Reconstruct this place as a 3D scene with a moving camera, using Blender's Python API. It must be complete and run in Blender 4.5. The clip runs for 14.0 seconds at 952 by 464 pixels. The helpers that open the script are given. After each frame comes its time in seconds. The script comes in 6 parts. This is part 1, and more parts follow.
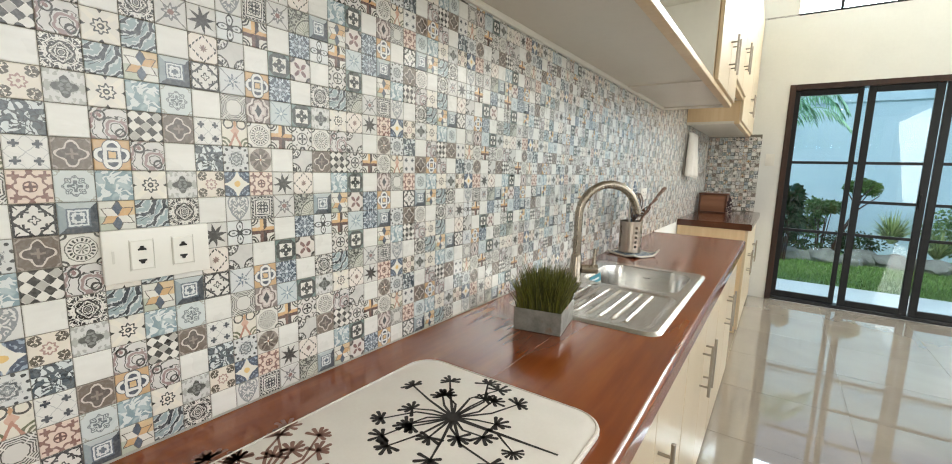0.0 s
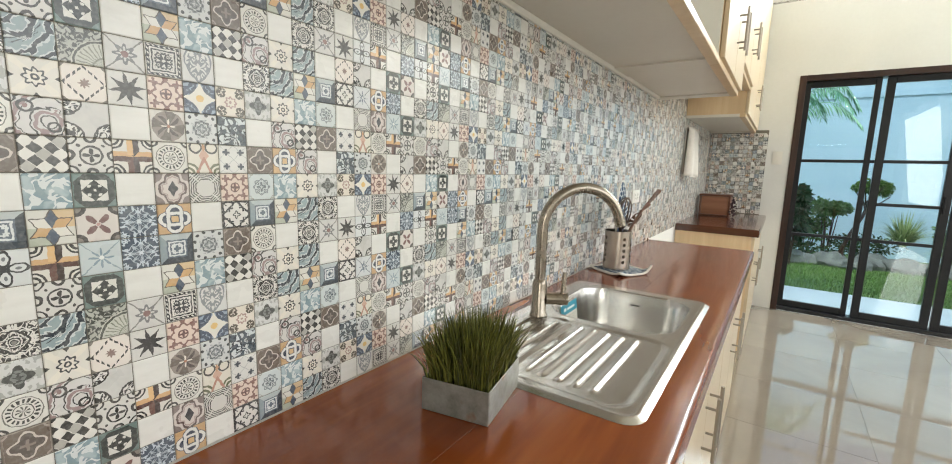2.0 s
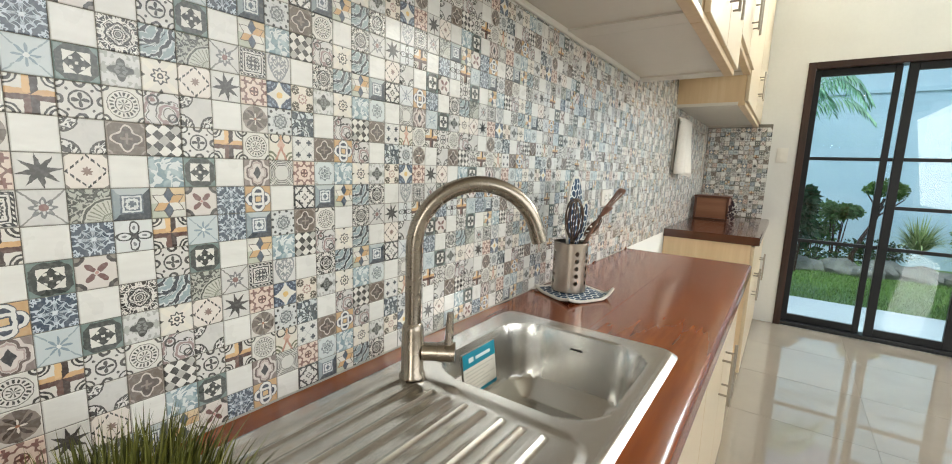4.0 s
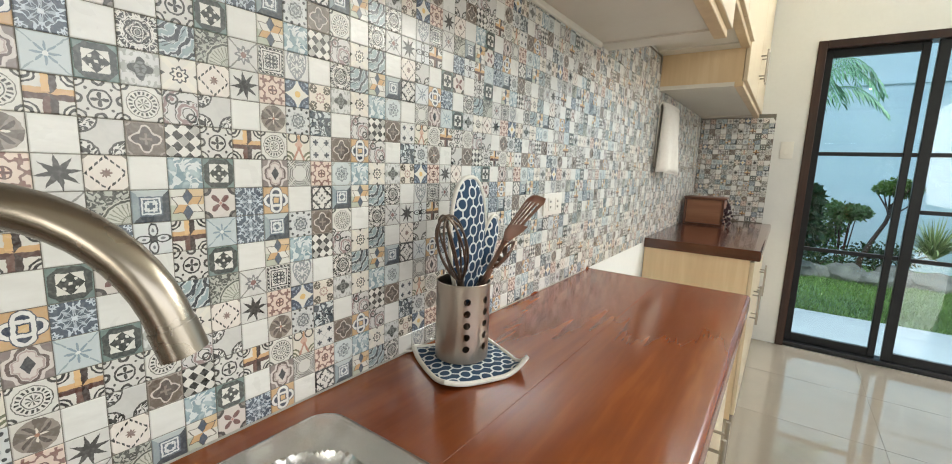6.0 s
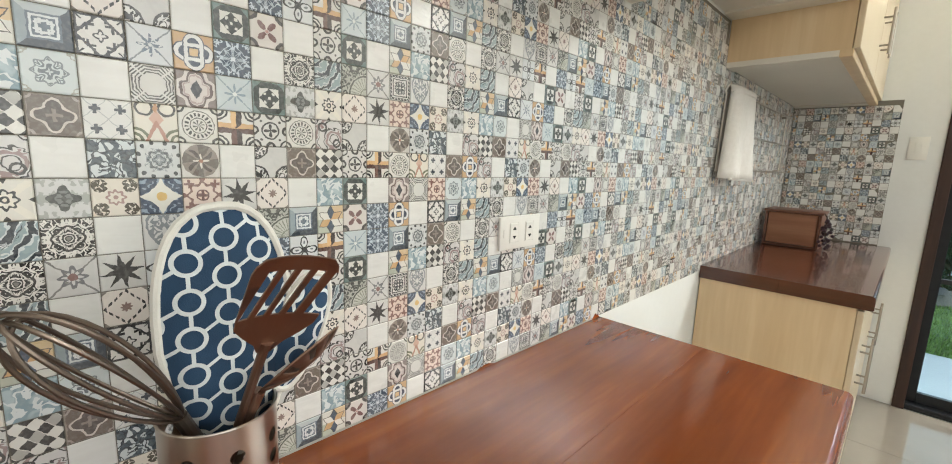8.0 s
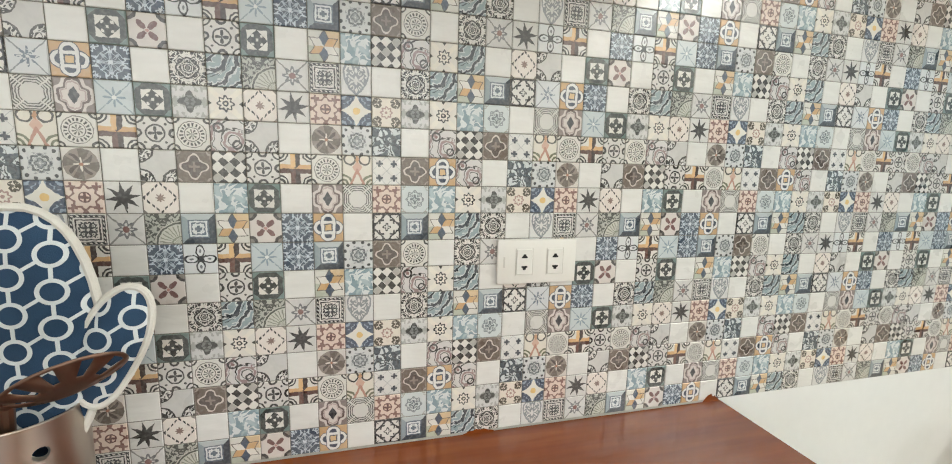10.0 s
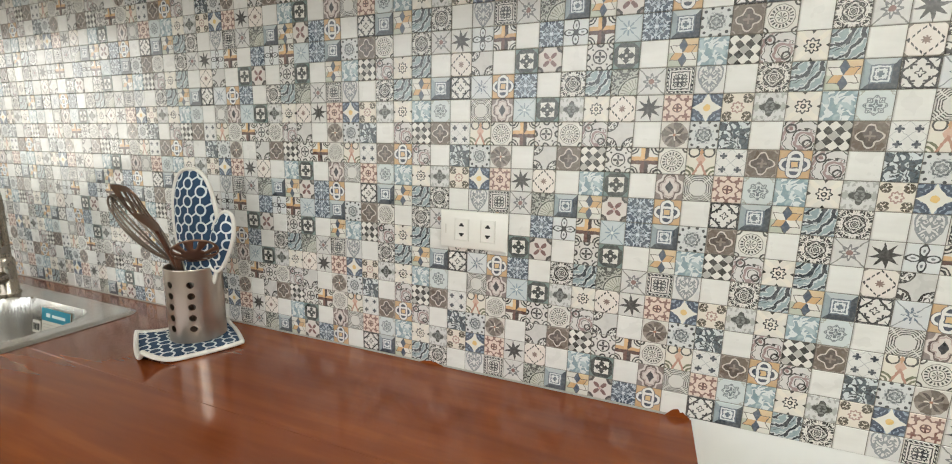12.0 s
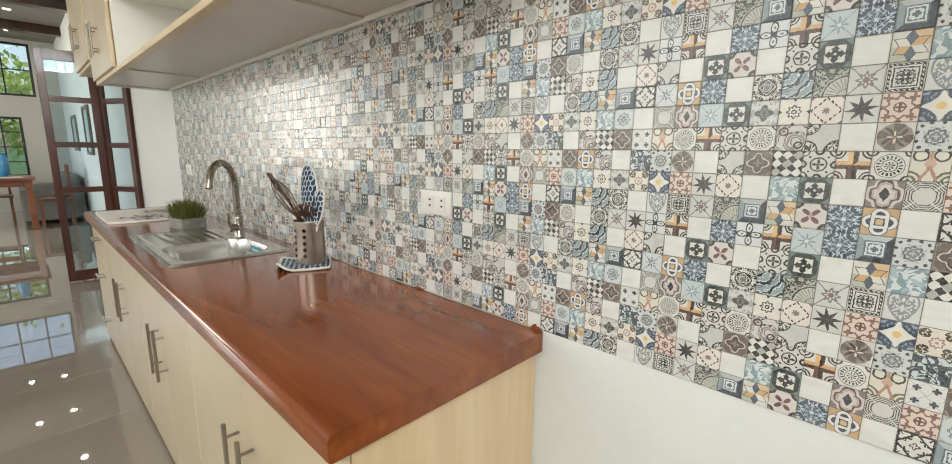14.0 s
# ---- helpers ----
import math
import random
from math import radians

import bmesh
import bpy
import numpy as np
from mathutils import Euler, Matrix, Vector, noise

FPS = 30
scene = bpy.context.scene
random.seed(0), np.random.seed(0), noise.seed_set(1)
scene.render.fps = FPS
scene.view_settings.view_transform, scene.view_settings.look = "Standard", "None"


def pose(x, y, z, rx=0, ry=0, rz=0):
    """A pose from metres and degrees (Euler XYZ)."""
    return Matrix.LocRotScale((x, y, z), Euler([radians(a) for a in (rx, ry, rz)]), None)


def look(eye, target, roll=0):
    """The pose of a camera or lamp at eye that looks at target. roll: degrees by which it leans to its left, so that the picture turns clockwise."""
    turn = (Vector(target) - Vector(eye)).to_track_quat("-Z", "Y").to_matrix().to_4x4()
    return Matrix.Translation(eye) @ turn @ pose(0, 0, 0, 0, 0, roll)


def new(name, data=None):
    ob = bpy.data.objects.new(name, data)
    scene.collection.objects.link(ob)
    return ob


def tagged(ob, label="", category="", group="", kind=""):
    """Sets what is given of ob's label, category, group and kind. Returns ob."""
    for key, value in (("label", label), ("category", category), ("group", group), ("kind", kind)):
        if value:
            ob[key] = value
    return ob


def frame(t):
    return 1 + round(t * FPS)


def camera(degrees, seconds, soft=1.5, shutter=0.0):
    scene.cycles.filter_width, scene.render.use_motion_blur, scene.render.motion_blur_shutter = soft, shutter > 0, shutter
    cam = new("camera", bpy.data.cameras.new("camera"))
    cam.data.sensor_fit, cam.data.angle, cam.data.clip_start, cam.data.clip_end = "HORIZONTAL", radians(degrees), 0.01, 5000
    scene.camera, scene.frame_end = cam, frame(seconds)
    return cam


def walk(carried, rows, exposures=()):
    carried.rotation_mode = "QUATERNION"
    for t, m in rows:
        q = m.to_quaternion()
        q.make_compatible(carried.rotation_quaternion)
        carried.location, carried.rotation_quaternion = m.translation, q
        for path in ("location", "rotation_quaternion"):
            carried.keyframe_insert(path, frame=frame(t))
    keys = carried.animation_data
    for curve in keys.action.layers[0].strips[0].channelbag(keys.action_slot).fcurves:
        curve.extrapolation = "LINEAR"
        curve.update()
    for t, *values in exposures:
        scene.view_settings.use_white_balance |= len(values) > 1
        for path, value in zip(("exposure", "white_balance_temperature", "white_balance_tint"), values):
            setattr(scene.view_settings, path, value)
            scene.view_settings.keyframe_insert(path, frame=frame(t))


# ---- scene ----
cam = camera(94.9, 14.0, 1.0)
PATH = [
    (0, (0.68, -2.704, 1.242), (-0.445, -1.076, 0.953), 1.6),
    (0.5, (0.666, -2.617, 1.237), (-0.459, -0.989, 0.945), 2.0),
    (1, (0.651, -2.521, 1.232), (-0.474, -0.894, 0.941), 1.9),
    (1.5, (0.631, -2.409, 1.237), (-0.491, -0.78, 0.942), 1.8),
    (2, (0.615, -2.293, 1.246), (-0.508, -0.665, 0.95), 1.7),
    (2.2, (0.61, -2.244, 1.243), (-0.517, -0.617, 0.956), 1.7),
    (4.3, (0.622, -1.704, 1.229), (-0.515, -0.086, 0.928), 2.1),
    (4.5, (0.609, -1.639, 1.231), (-0.521, -0.017, 0.926), 2.1),
    (5, (0.598, -1.49, 1.235), (-0.535, 0.13, 0.927), 2.0),
    (5.5, (0.589, -1.347, 1.233), (-0.541, 0.274, 0.925), 2.0),
    (6, (0.587, -1.204, 1.232), (-0.547, 0.414, 0.923), 2.1),
    (6.5, (0.587, -1.058, 1.236), (-0.556, 0.554, 0.928), 1.9),
    (7, (0.58, -0.922, 1.235), (-0.614, 0.654, 0.932), 1.9),
    (7.5, (0.564, -0.789, 1.243), (-0.717, 0.715, 0.931), 2.0),
    (8, (0.555, -0.657, 1.258), (-0.826, 0.753, 0.933), 2.2),
    (8.2, (0.553, -0.607, 1.262), (-0.871, 0.758, 0.934), 2.3),
    (10.3, (0.613, -0.157, 1.256), (-1.334, 0.164, 0.927), 1.7),
    (10.5, (0.626, -0.11, 1.262), (-1.333, 0.08, 0.909), 1.8),
    (11, (0.658, 0.018, 1.258), (-1.308, -0.107, 0.912), 1.7),
    (11.5, (0.682, 0.162, 1.249), (-1.241, -0.271, 0.91), 1.5),
    (12, (0.705, 0.307, 1.246), (-1.133, -0.404, 0.903), 1.5),
    (12.5, (0.736, 0.454, 1.254), (-0.997, -0.475, 0.892), 1.3),
    (13, (0.771, 0.621, 1.242), (-0.861, -0.485, 0.905), 1.4),
    (13.5, (0.786, 0.789, 1.237), (-0.739, -0.463, 0.91), 1.3),
    (14, (0.8, 0.948, 1.257), (-0.621, -0.412, 0.898), 0.7),
]
walk(cam, [(t, look(eye, target, roll)) for t, eye, target, roll in PATH],
     ((0, 0.57), (2.2, 0.55), (5, 0.52), (8, 0.42), (11, 0.21), (14, 0.18)))

# ---- world, sun, exposure ----
world = bpy.data.worlds.new("sky")
scene.world = world
world.use_nodes = True
wn = world.node_tree.nodes
wl = world.node_tree.links
sky = wn.new("ShaderNodeTexSky")
sky.sky_type = "NISHITA"
sky.sun_disc = False
sky.sun_elevation = radians(60)
sky.sun_rotation = radians(170)
sky.air_density = 1.2
sky.dust_density = 3.0
wn["Background"].inputs["Strength"].default_value = 0.15
wl.new(sky.outputs[0], wn["Background"].inputs["Color"])
sun_data = bpy.data.lights.new("sun", "SUN")
sun_data.energy = 2.0
sun_data.angle = radians(9)
sun_data.color = (1.0, 0.95, 0.88)
sun = new("sun", sun_data)
sun.matrix_world = look((3.5, -2, 14), (2, 6, 0))


def area_lamp(name, eye, target, sx, sy, power, colour):
    """An added area lamp, in an opening or near it, standing in for the sky's light."""
    data = bpy.data.lights.new(name, "AREA")
    data.shape, data.size, data.size_y, data.energy, data.color = "RECTANGLE", sx, sy, power, colour
    ob = new(name, data)
    ob.matrix_world = look(eye, target)
    return ob


area_lamp("clerestory_daylight", (2.0, 2.72, 2.98), (1.6, 0, 1.0), 2.9, 0.42, 98, (1.0, 0.985, 0.92))
# Fill lamps added at the unseen side wall to brighten both rooms.
area_lamp("side_fill_light", (3.46, -1.2, 1.75), (0, -1.2, 1.2), 3.4, 1.5, 29, (1.0, 0.985, 0.95))
area_lamp("living_fill_light", (3.46, -8.0, 1.75), (0, -8.0, 1.2), 3.4, 2.3, 118, (1.0, 0.955, 0.88))
# Extra lamp hidden outside above the door, adding sky light to the floor.
area_lamp("door_sky_fill", (1.75, 3.25, 2.62), (1.6, 1.2, 0.4), 2.1, 0.8, 68, (0.96, 0.985, 0.97))


# ---- materials ----
def lin(h):
    """Linear colour from a six digit hex number."""
    out = []
    for i in (0, 2, 4):
        s = int(h[i:i + 2], 16) / 255
        out.append(s / 12.92 if s <= 0.04045 else ((s + 0.055) / 1.055) ** 2.4)
    return (*out, 1.0)


class Net:
    """A small builder for node materials: sockets and numbers in, sockets out."""

    def __init__(self, name, rough=0.5, metal=0.0, spec=0.5):
        self.mat = bpy.data.materials.new(name)
        self.mat.use_nodes = True
        self.t = self.mat.node_tree
        self.bsdf = self.t.nodes["Principled BSDF"]
        self.bsdf.inputs["Roughness"].default_value = rough
        self.bsdf.inputs["Metallic"].default_value = metal
        self.bsdf.inputs["Specular IOR Level"].default_value = spec

    def put(self, socket, value):
        if isinstance(value, bpy.types.NodeSocket):
            self.t.links.new(value, socket)
        else:
            socket.default_value = value

    def m(self, op, a, b=0.0, c=0.0):
        n = self.t.nodes.new("ShaderNodeMath")
        n.operation = op
        for s, v in zip(n.inputs, (a, b, c)):
            self.put(s, v)
        return n.outputs[0]

    def mix(self, fac, a, b):
        n = self.t.nodes.new("ShaderNodeMix")
        n.data_type = "RGBA"
        self.put(n.inputs[0], fac)
        self.put(n.inputs[6], a)
        self.put(n.inputs[7], b)
        return n.outputs[2]

    def coords(self, which="Object", scale=(1, 1, 1), rot=(0, 0, 0)):
        c = self.t.nodes.new("ShaderNodeTexCoord")
        n = self.t.nodes.new("ShaderNodeMapping")
        self.put(n.inputs["Vector"], c.outputs[which])
        n.inputs["Scale"].default_value = scale
        n.inputs["Rotation"].default_value = rot
        return n.outputs[0]

    def world(self, scale=(1, 1, 1)):
        c = self.t.nodes.new("ShaderNodeNewGeometry")
        n = self.t.nodes.new("ShaderNodeMapping")
        self.put(n.inputs["Vector"], c.outputs["Position"])
        n.inputs["Scale"].default_value = scale
        return n.outputs[0]

    def noise(self, vec, scale=5.0, detail=2.0, rough=0.5, distort=0.0):
        n = self.t.nodes.new("ShaderNodeTexNoise")
        self.put(n.inputs["Vector"], vec)
        n.inputs["Scale"].default_value, n.inputs["Detail"].default_value = scale, detail
        n.inputs["Roughness"].default_value, n.inputs["Distortion"].default_value = rough, distort
        return n.outputs[0]

    def wave(self, vec, scale=5.0, distort=3.0, detail=2.0, dscale=1.0, axis="X"):
        n = self.t.nodes.new("ShaderNodeTexWave")
        self.put(n.inputs["Vector"], vec)
        n.bands_direction = axis
        n.inputs["Scale"].default_value, n.inputs["Distortion"].default_value = scale, distort
        n.inputs["Detail"].default_value, n.inputs["Detail Scale"].default_value = detail, dscale
        return n.outputs[1]

    def span(self, v, a, b, lo=0.0, hi=1.0):
        n = self.t.nodes.new("ShaderNodeMapRange")
        for s, x in zip(n.inputs, (v, a, b, lo, hi)):
            self.put(s, x)
        return n.outputs[0]

    def random(self):
        return self.t.nodes.new("ShaderNodeObjectInfo").outputs["Random"]

    def island(self):
        return self.t.nodes.new("ShaderNodeNewGeometry").outputs["Random Per Island"]

    def bump(self, height, strength=0.2, distance=0.002):
        n = self.t.nodes.new("ShaderNodeBump")
        n.inputs["Strength"].default_value, n.inputs["Distance"].default_value = strength, distance
        self.put(n.inputs["Height"], height)
        self.put(self.bsdf.inputs["Normal"], n.outputs[0])

    def done(self, colour=None, rough=None):
        if colour is not None:
            self.put(self.bsdf.inputs["Base Color"], colour)
        if rough is not None:
            self.put(self.bsdf.inputs["Roughness"], rough)
        return self.mat


def plain(name, a, b, rough=0.5, metal=0.0, scale=8.0, bump=0.05, spec=0.5, stretch=(1, 1, 1)):
    """A surface of two near tones, with grain and faint relief."""
    n = Net(name, rough, metal, spec)
    p = n.world(stretch)
    big, fine = n.noise(p, scale, 3), n.noise(p, scale * 14, 2)
    f = n.m("ADD", n.m("MULTIPLY", big, 0.7), n.m("MULTIPLY", fine, 0.3))
    if bump:
        n.bump(fine, bump, 0.001)
    r = n.span(big, 0.3, 0.7, rough * 0.85, min(1.0, rough * 1.15)) if rough > 0.4 else rough
    return n.done(n.mix(n.span(f, 0.3, 0.7), lin(a), lin(b)), r)


def wood(name, dark, mid, light, rough, axis="Y", size=1.0, coat=0.0, bump=0.05):
    """Varnished boards with grain that runs along one axis."""
    n = Net(name, rough)
    st = {"X": (0.25, 3, 3), "Y": (3, 0.25, 3), "Z": (3, 3, 0.25)}[axis]
    p = n.world(tuple(s * size for s in st))
    a = n.noise(p, 2.2, 3, 0.5, 0.25)
    b = n.noise(p, 14, 3, 0.55, 0.1)
    c = n.noise(n.world(), 1.6, 2)
    fine = n.noise(p, 60, 2)
    f = n.m("ADD", n.m("MULTIPLY", a, 0.6), n.m("MULTIPLY", b, 0.4))
    col = n.mix(n.span(f, 0.32, 0.55), lin(dark), lin(mid))
    col = n.mix(n.span(f, 0.52, 0.72), col, lin(light))
    col = n.mix(n.span(c, 0.45, 0.75, 0, 0.35), col, lin(dark))
    if bump > 0.01:
        n.bump(n.m("ADD", fine, b), bump, 0.0008)
    n.bsdf.inputs["Coat Weight"].default_value = coat
    n.bsdf.inputs["Coat Roughness"].default_value = 0.08
    return n.done(col, rough)


def steel(name, tone="a9a49c", rough=0.28, stretch=(1, 1, 30), lift=0.12, low="8d857c"):
    n = Net(name, rough, 1.0)
    g = n.noise(n.world(stretch), 30, 3)
    c = n.noise(n.world(), 9, 2)
    return n.done(n.mix(n.span(c, 0.3, 0.7, 0, 0.35), lin(tone), lin(low)), n.span(g, 0.3, 0.7, rough - lift * 0.3, rough + lift * 0.3))


def glass(name, tint="d3e6ef", rough=0.0):
    n = Net(name, rough)
    n.bsdf.inputs["Transmission Weight"].default_value = 1.0
    n.bsdf.inputs["IOR"].default_value = 1.45
    return n.done(lin(tint))


def lit(name, colour, strength):
    n = Net(name)
    n.bsdf.inputs["Emission Color"].default_value = colour
    n.bsdf.inputs["Emission Strength"].default_value = strength
    return n.done(colour)


PAINT = plain("cream_wall_paint", "dddedb", "e4e5e2", 0.6, scale=3.0, bump=0.08)
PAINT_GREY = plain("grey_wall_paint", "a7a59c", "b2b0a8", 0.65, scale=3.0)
CEIL = plain("white_ceiling_paint", "dddbd2", "e4e2da", 0.7, scale=2.0)
GROUT = plain("tile_grout", "6a655b", "7f7a70", 0.85, scale=40)
COUNTER = wood("red_brown_varnished_wood", "693014", "8a461c", "9b5826", 0.17, "Y", 0.8, 0.3, 0.003)
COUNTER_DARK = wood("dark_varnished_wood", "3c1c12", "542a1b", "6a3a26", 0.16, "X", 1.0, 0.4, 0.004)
BIRCH = wood("pale_birch_laminate", "cdb18b", "d9bf99", "e2cdab", 0.35, "Z", 1.0, 0.15, 0.0)
DOORFACE = plain("cream_laminate_front", "ccb99b", "d1bfa2", 0.3, scale=3.0, bump=0.0, stretch=(3, 3, 0.4))
BOARD_UNDER = plain("cabinet_underside_laminate", "d3cdc2", "dad5ca", 0.3, scale=3, bump=0.0)
INSIDE = plain("white_melamine", "dfdcd2", "e6e3da", 0.35, scale=3)
GAP = plain("dark_gap", "1b1512", "251d19", 0.8)
DARKWOOD = wood("dark_door_frame_wood", "24140f", "38211a", "4b2f25", 0.3, "Z", 1.0, 0.2, 0.05)
BLACKALU = plain("black_window_aluminium", "14161a", "1c1f23", 0.35, 0.3, 20)
REDWOOD = wood("mahogany_door_wood", "3f1d13", "5a2c1d", "6e3a27", 0.3, "Z", 1.0, 0.3, 0.05)
STEEL = steel("brushed_steel", "a8a196", 0.3, (1, 1, 1), 0.04)
CUPSTEEL = steel("brushed_cup_steel", "c4b8ac", 0.3, (1, 1, 1), 0.05)
SINKSTEEL = steel("sink_steel", "d2d0cc", 0.25, (1, 1, 1), 0.02, "c2beb8")
NICKEL = steel("brushed_nickel", "a3998b", 0.27, (1, 1, 1), 0.04)
# Brown tone puts the counter's reflection into the steel's colour.
TOOLSTEEL = steel("utensil_steel", "9a7f6f", 0.4, (1, 1, 1), 0.06)
WIRESTEEL = steel("whisk_wire_steel", "85786d", 0.42, (1, 1, 1), 0.06, "6f645b")
# Skimmer steel, also browned to imitate the reflected counter.
BOWLSTEEL = steel("skimmer_steel", "80604f", 0.5, (1, 1, 1), 0.06)
CLEAR = glass("clear_glass")
WHITE_PLASTIC = plain("white_plastic", "e2e0d8", "e7e5de", 0.3, scale=10, bump=0.01)
BLACK = plain("black_slot", "0d0d0d", "151515", 0.6)


class Motif(Net):
    """One printed mosaic motif; x and y run from -1 to 1 across the piece."""

    def lay(self, ground):
        uv = self.t.nodes.new("ShaderNodeUVMap")
        self.uv = uv.outputs[0]
        sep = self.t.nodes.new("ShaderNodeSeparateXYZ")
        self.put(sep.inputs[0], self.uv)
        wx = self.noise(self.world(), 190, 2)
        wy = self.noise(self.world((1.13, 0.91, 1.07)), 205, 2)
        self.x = self.m("ADD", self.m("MULTIPLY_ADD", sep.outputs[0], 2.0, -1.0), self.m("MULTIPLY_ADD", wx, 0.15, -0.075))
        self.y = self.m("ADD", self.m("MULTIPLY_ADD", sep.outputs[1], 2.0, -1.0), self.m("MULTIPLY_ADD", wy, 0.15, -0.075))
        self.X, self.Y = self.m("ABSOLUTE", self.x), self.m("ABSOLUTE", self.y)
        self.r = self.dist(self.x, self.y)
        self.a = self.m("ARCTAN2", self.y, self.x)
        self.s = self.m("MAXIMUM", self.X, self.Y)
        self.i = self.m("MINIMUM", self.X, self.Y)
        self.d = self.m("ADD", self.X, self.Y)
        self.q = self.dist(self.m("SUBTRACT", 1.0, self.X), self.m("SUBTRACT", 1.0, self.Y))
        self.col = lin(ground)

    def dist(self, a, b):
        return self.m("SQRT", self.m("ADD", self.m("MULTIPLY", a, a), self.m("MULTIPLY", b, b)))

    def lt(self, a, b):
        return self.m("LESS_THAN", a, b)

    def gt(self, a, b):
        return self.m("GREATER_THAN", a, b)

    def near(self, a, b, w):
        return self.lt(self.m("ABSOLUTE", self.m("SUBTRACT", a, b)), w)

    def both(self, *ms):
        out = ms[0]
        for k in ms[1:]:
            out = self.m("MULTIPLY", out, k)
        return out

    def cosn(self, n, shift=0.0):
        return self.m("COSINE", self.m("MULTIPLY_ADD", self.a, float(n), shift))

    def lobes(self, n, base, amp, power=1.0, shift=0.0):
        """A radius that swings n times round the centre."""
        w = self.m("MULTIPLY_ADD", self.cosn(n, shift), 0.5, 0.5)
        return self.m("MULTIPLY_ADD", self.m("POWER", w, power), amp, base)

    def spot(self, cx, cy, folded=True):
        a, b = (self.X, self.Y) if folded else (self.x, self.y)
        return self.dist(self.m("SUBTRACT", a, cx), self.m("SUBTRACT", b, cy))

    def lace(self, scale=3.0, seed=0.0, eight=False, distort=0.6):
        """Noise that is mirrored about both axes, as a scrolling ornament."""
        c = self.t.nodes.new("ShaderNodeCombineXYZ")
        self.put(c.inputs[0], self.s if eight else self.X)
        self.put(c.inputs[1], self.i if eight else self.Y)
        c.inputs[2].default_value = seed
        return self.noise(c.outputs[0], scale, 1.0, 0.5, distort)

    def free(self, scale=3.0, seed=0.0, distort=1.0):
        c = self.t.nodes.new("ShaderNodeCombineXYZ")
        self.put(c.inputs[0], self.x)
        self.put(c.inputs[1], self.y)
        c.inputs[2].default_value = seed
        return self.noise(c.outputs[0], scale, 1.5, 0.5, distort)

    def lines(self, v, freq, thr=0.0):
        return self.gt(self.m("SINE", self.m("MULTIPLY", v, freq)), thr)

    def ink(self, mask, h):
        self.col = self.mix(mask, self.col, lin(h))
        return self

    def finish(self, relief=None):
        w = self.noise(self.world(), 24, 3)
        worn = self.noise(self.world(), 260, 2)
        col = self.mix(self.span(w, 0.35, 0.75, 0.0, 0.07), self.col, lin("d8d4cb"))
        col = self.mix(self.span(worn, 0.45, 0.75, 0.0, 0.12), col, lin("dcdad4"))
        hs = self.t.nodes.new("ShaderNodeHueSaturation")
        hs.inputs["Saturation"].default_value = 0.8
        hs.inputs["Value"].default_value = 0.93
        self.put(hs.inputs["Color"], col)
        col = hs.outputs[0]
        self.bump(relief if relief is not None else w, 0.34, 0.002)
        self.bsdf.inputs["Coat Weight"].default_value = 0.65
        self.bsdf.inputs["Coat Roughness"].default_value = 0.2
        return self.done(col, self.span(w, 0.3, 0.7, 0.24, 0.40))


def m_W(k):
    k.ink(k.span(k.noise(k.world((1, 1, 4)), 20, 2), 0.4, 0.7, 0, 0.5), "dad8d1")


def m_ST(k):
    k.ink(k.span(k.free(2, 3), 0.4, 0.7, 0, 0.4), "c9c8c4")
    t = k.m("SUBTRACT", 1.0, k.m("MULTIPLY", k.m("ABSOLUTE", k.m("SUBTRACT", k.m("FRACT", k.m("MULTIPLY_ADD", k.a, 4 / math.pi, 4.3)), 0.5)), 2.0))
    k.ink(k.lt(k.m("MULTIPLY", k.r, k.m("MULTIPLY_ADD", t, -0.62, 1.0)), 0.38), "343230")


def m_DD(k):
    k.ink(k.both(k.near(k.d, 0.92, 0.075), k.lines(k.x, 26, -0.45)), "2d2a2a")
    k.ink(k.lt(k.r, k.lobes(8, 0.16, 0.12)), "8a6a5e")
    k.ink(k.gt(k.d, 1.72), "8d8379")


def m_LF(k):
    k.ink(k.span(k.free(1.5, 6), 0.4, 0.7, 0, 0.5), "c2c1be")
    k.ink(k.lt(k.q, 0.8), "e0ded8")
    k.ink(k.both(k.lt(k.q, 0.8), k.gt(k.m("SINE", k.m("MULTIPLY_ADD", k.free(2.6, 3), 24.0, k.m("MULTIPLY", k.q, 9.0))), 0.05)), "2d2b29")
    k.ink(k.near(k.q, 0.78, 0.05), "3a3733")
    k.ink(k.both(k.gt(k.x, 0.0), k.gt(k.y, 0.0), k.lt(k.q, 0.9)), "d0ceca")


def m_GR(k):
    k.ink(k.both(k.lt(k.d, 1.45), k.lt(k.s, 0.93)), "39423f")
    k.ink(k.lt(k.s, 0.6), "e3e1d8")
    k.ink(k.lt(k.d, 0.62), "2f3533")
    k.ink(k.both(k.lt(k.d, 0.6), k.near(k.s, 0.27, 0.06), k.near(k.i, 0.27, 0.1)), "e3e1d8")
    k.ink(k.lt(k.s, 0.08), "e3e1d8")


def m_PF(k):
    k.ink(k.lt(k.q, 0.5), "45403d")
    k.ink(k.both(k.lt(k.q, 0.3)), "8d857c")
    k.ink(k.both(k.lt(k.r, k.lobes(4, 0.0, 0.74, 0.8, math.pi)), k.gt(k.r, 0.14)), "774744")
    k.ink(k.lt(k.r, 0.1), "c08478")


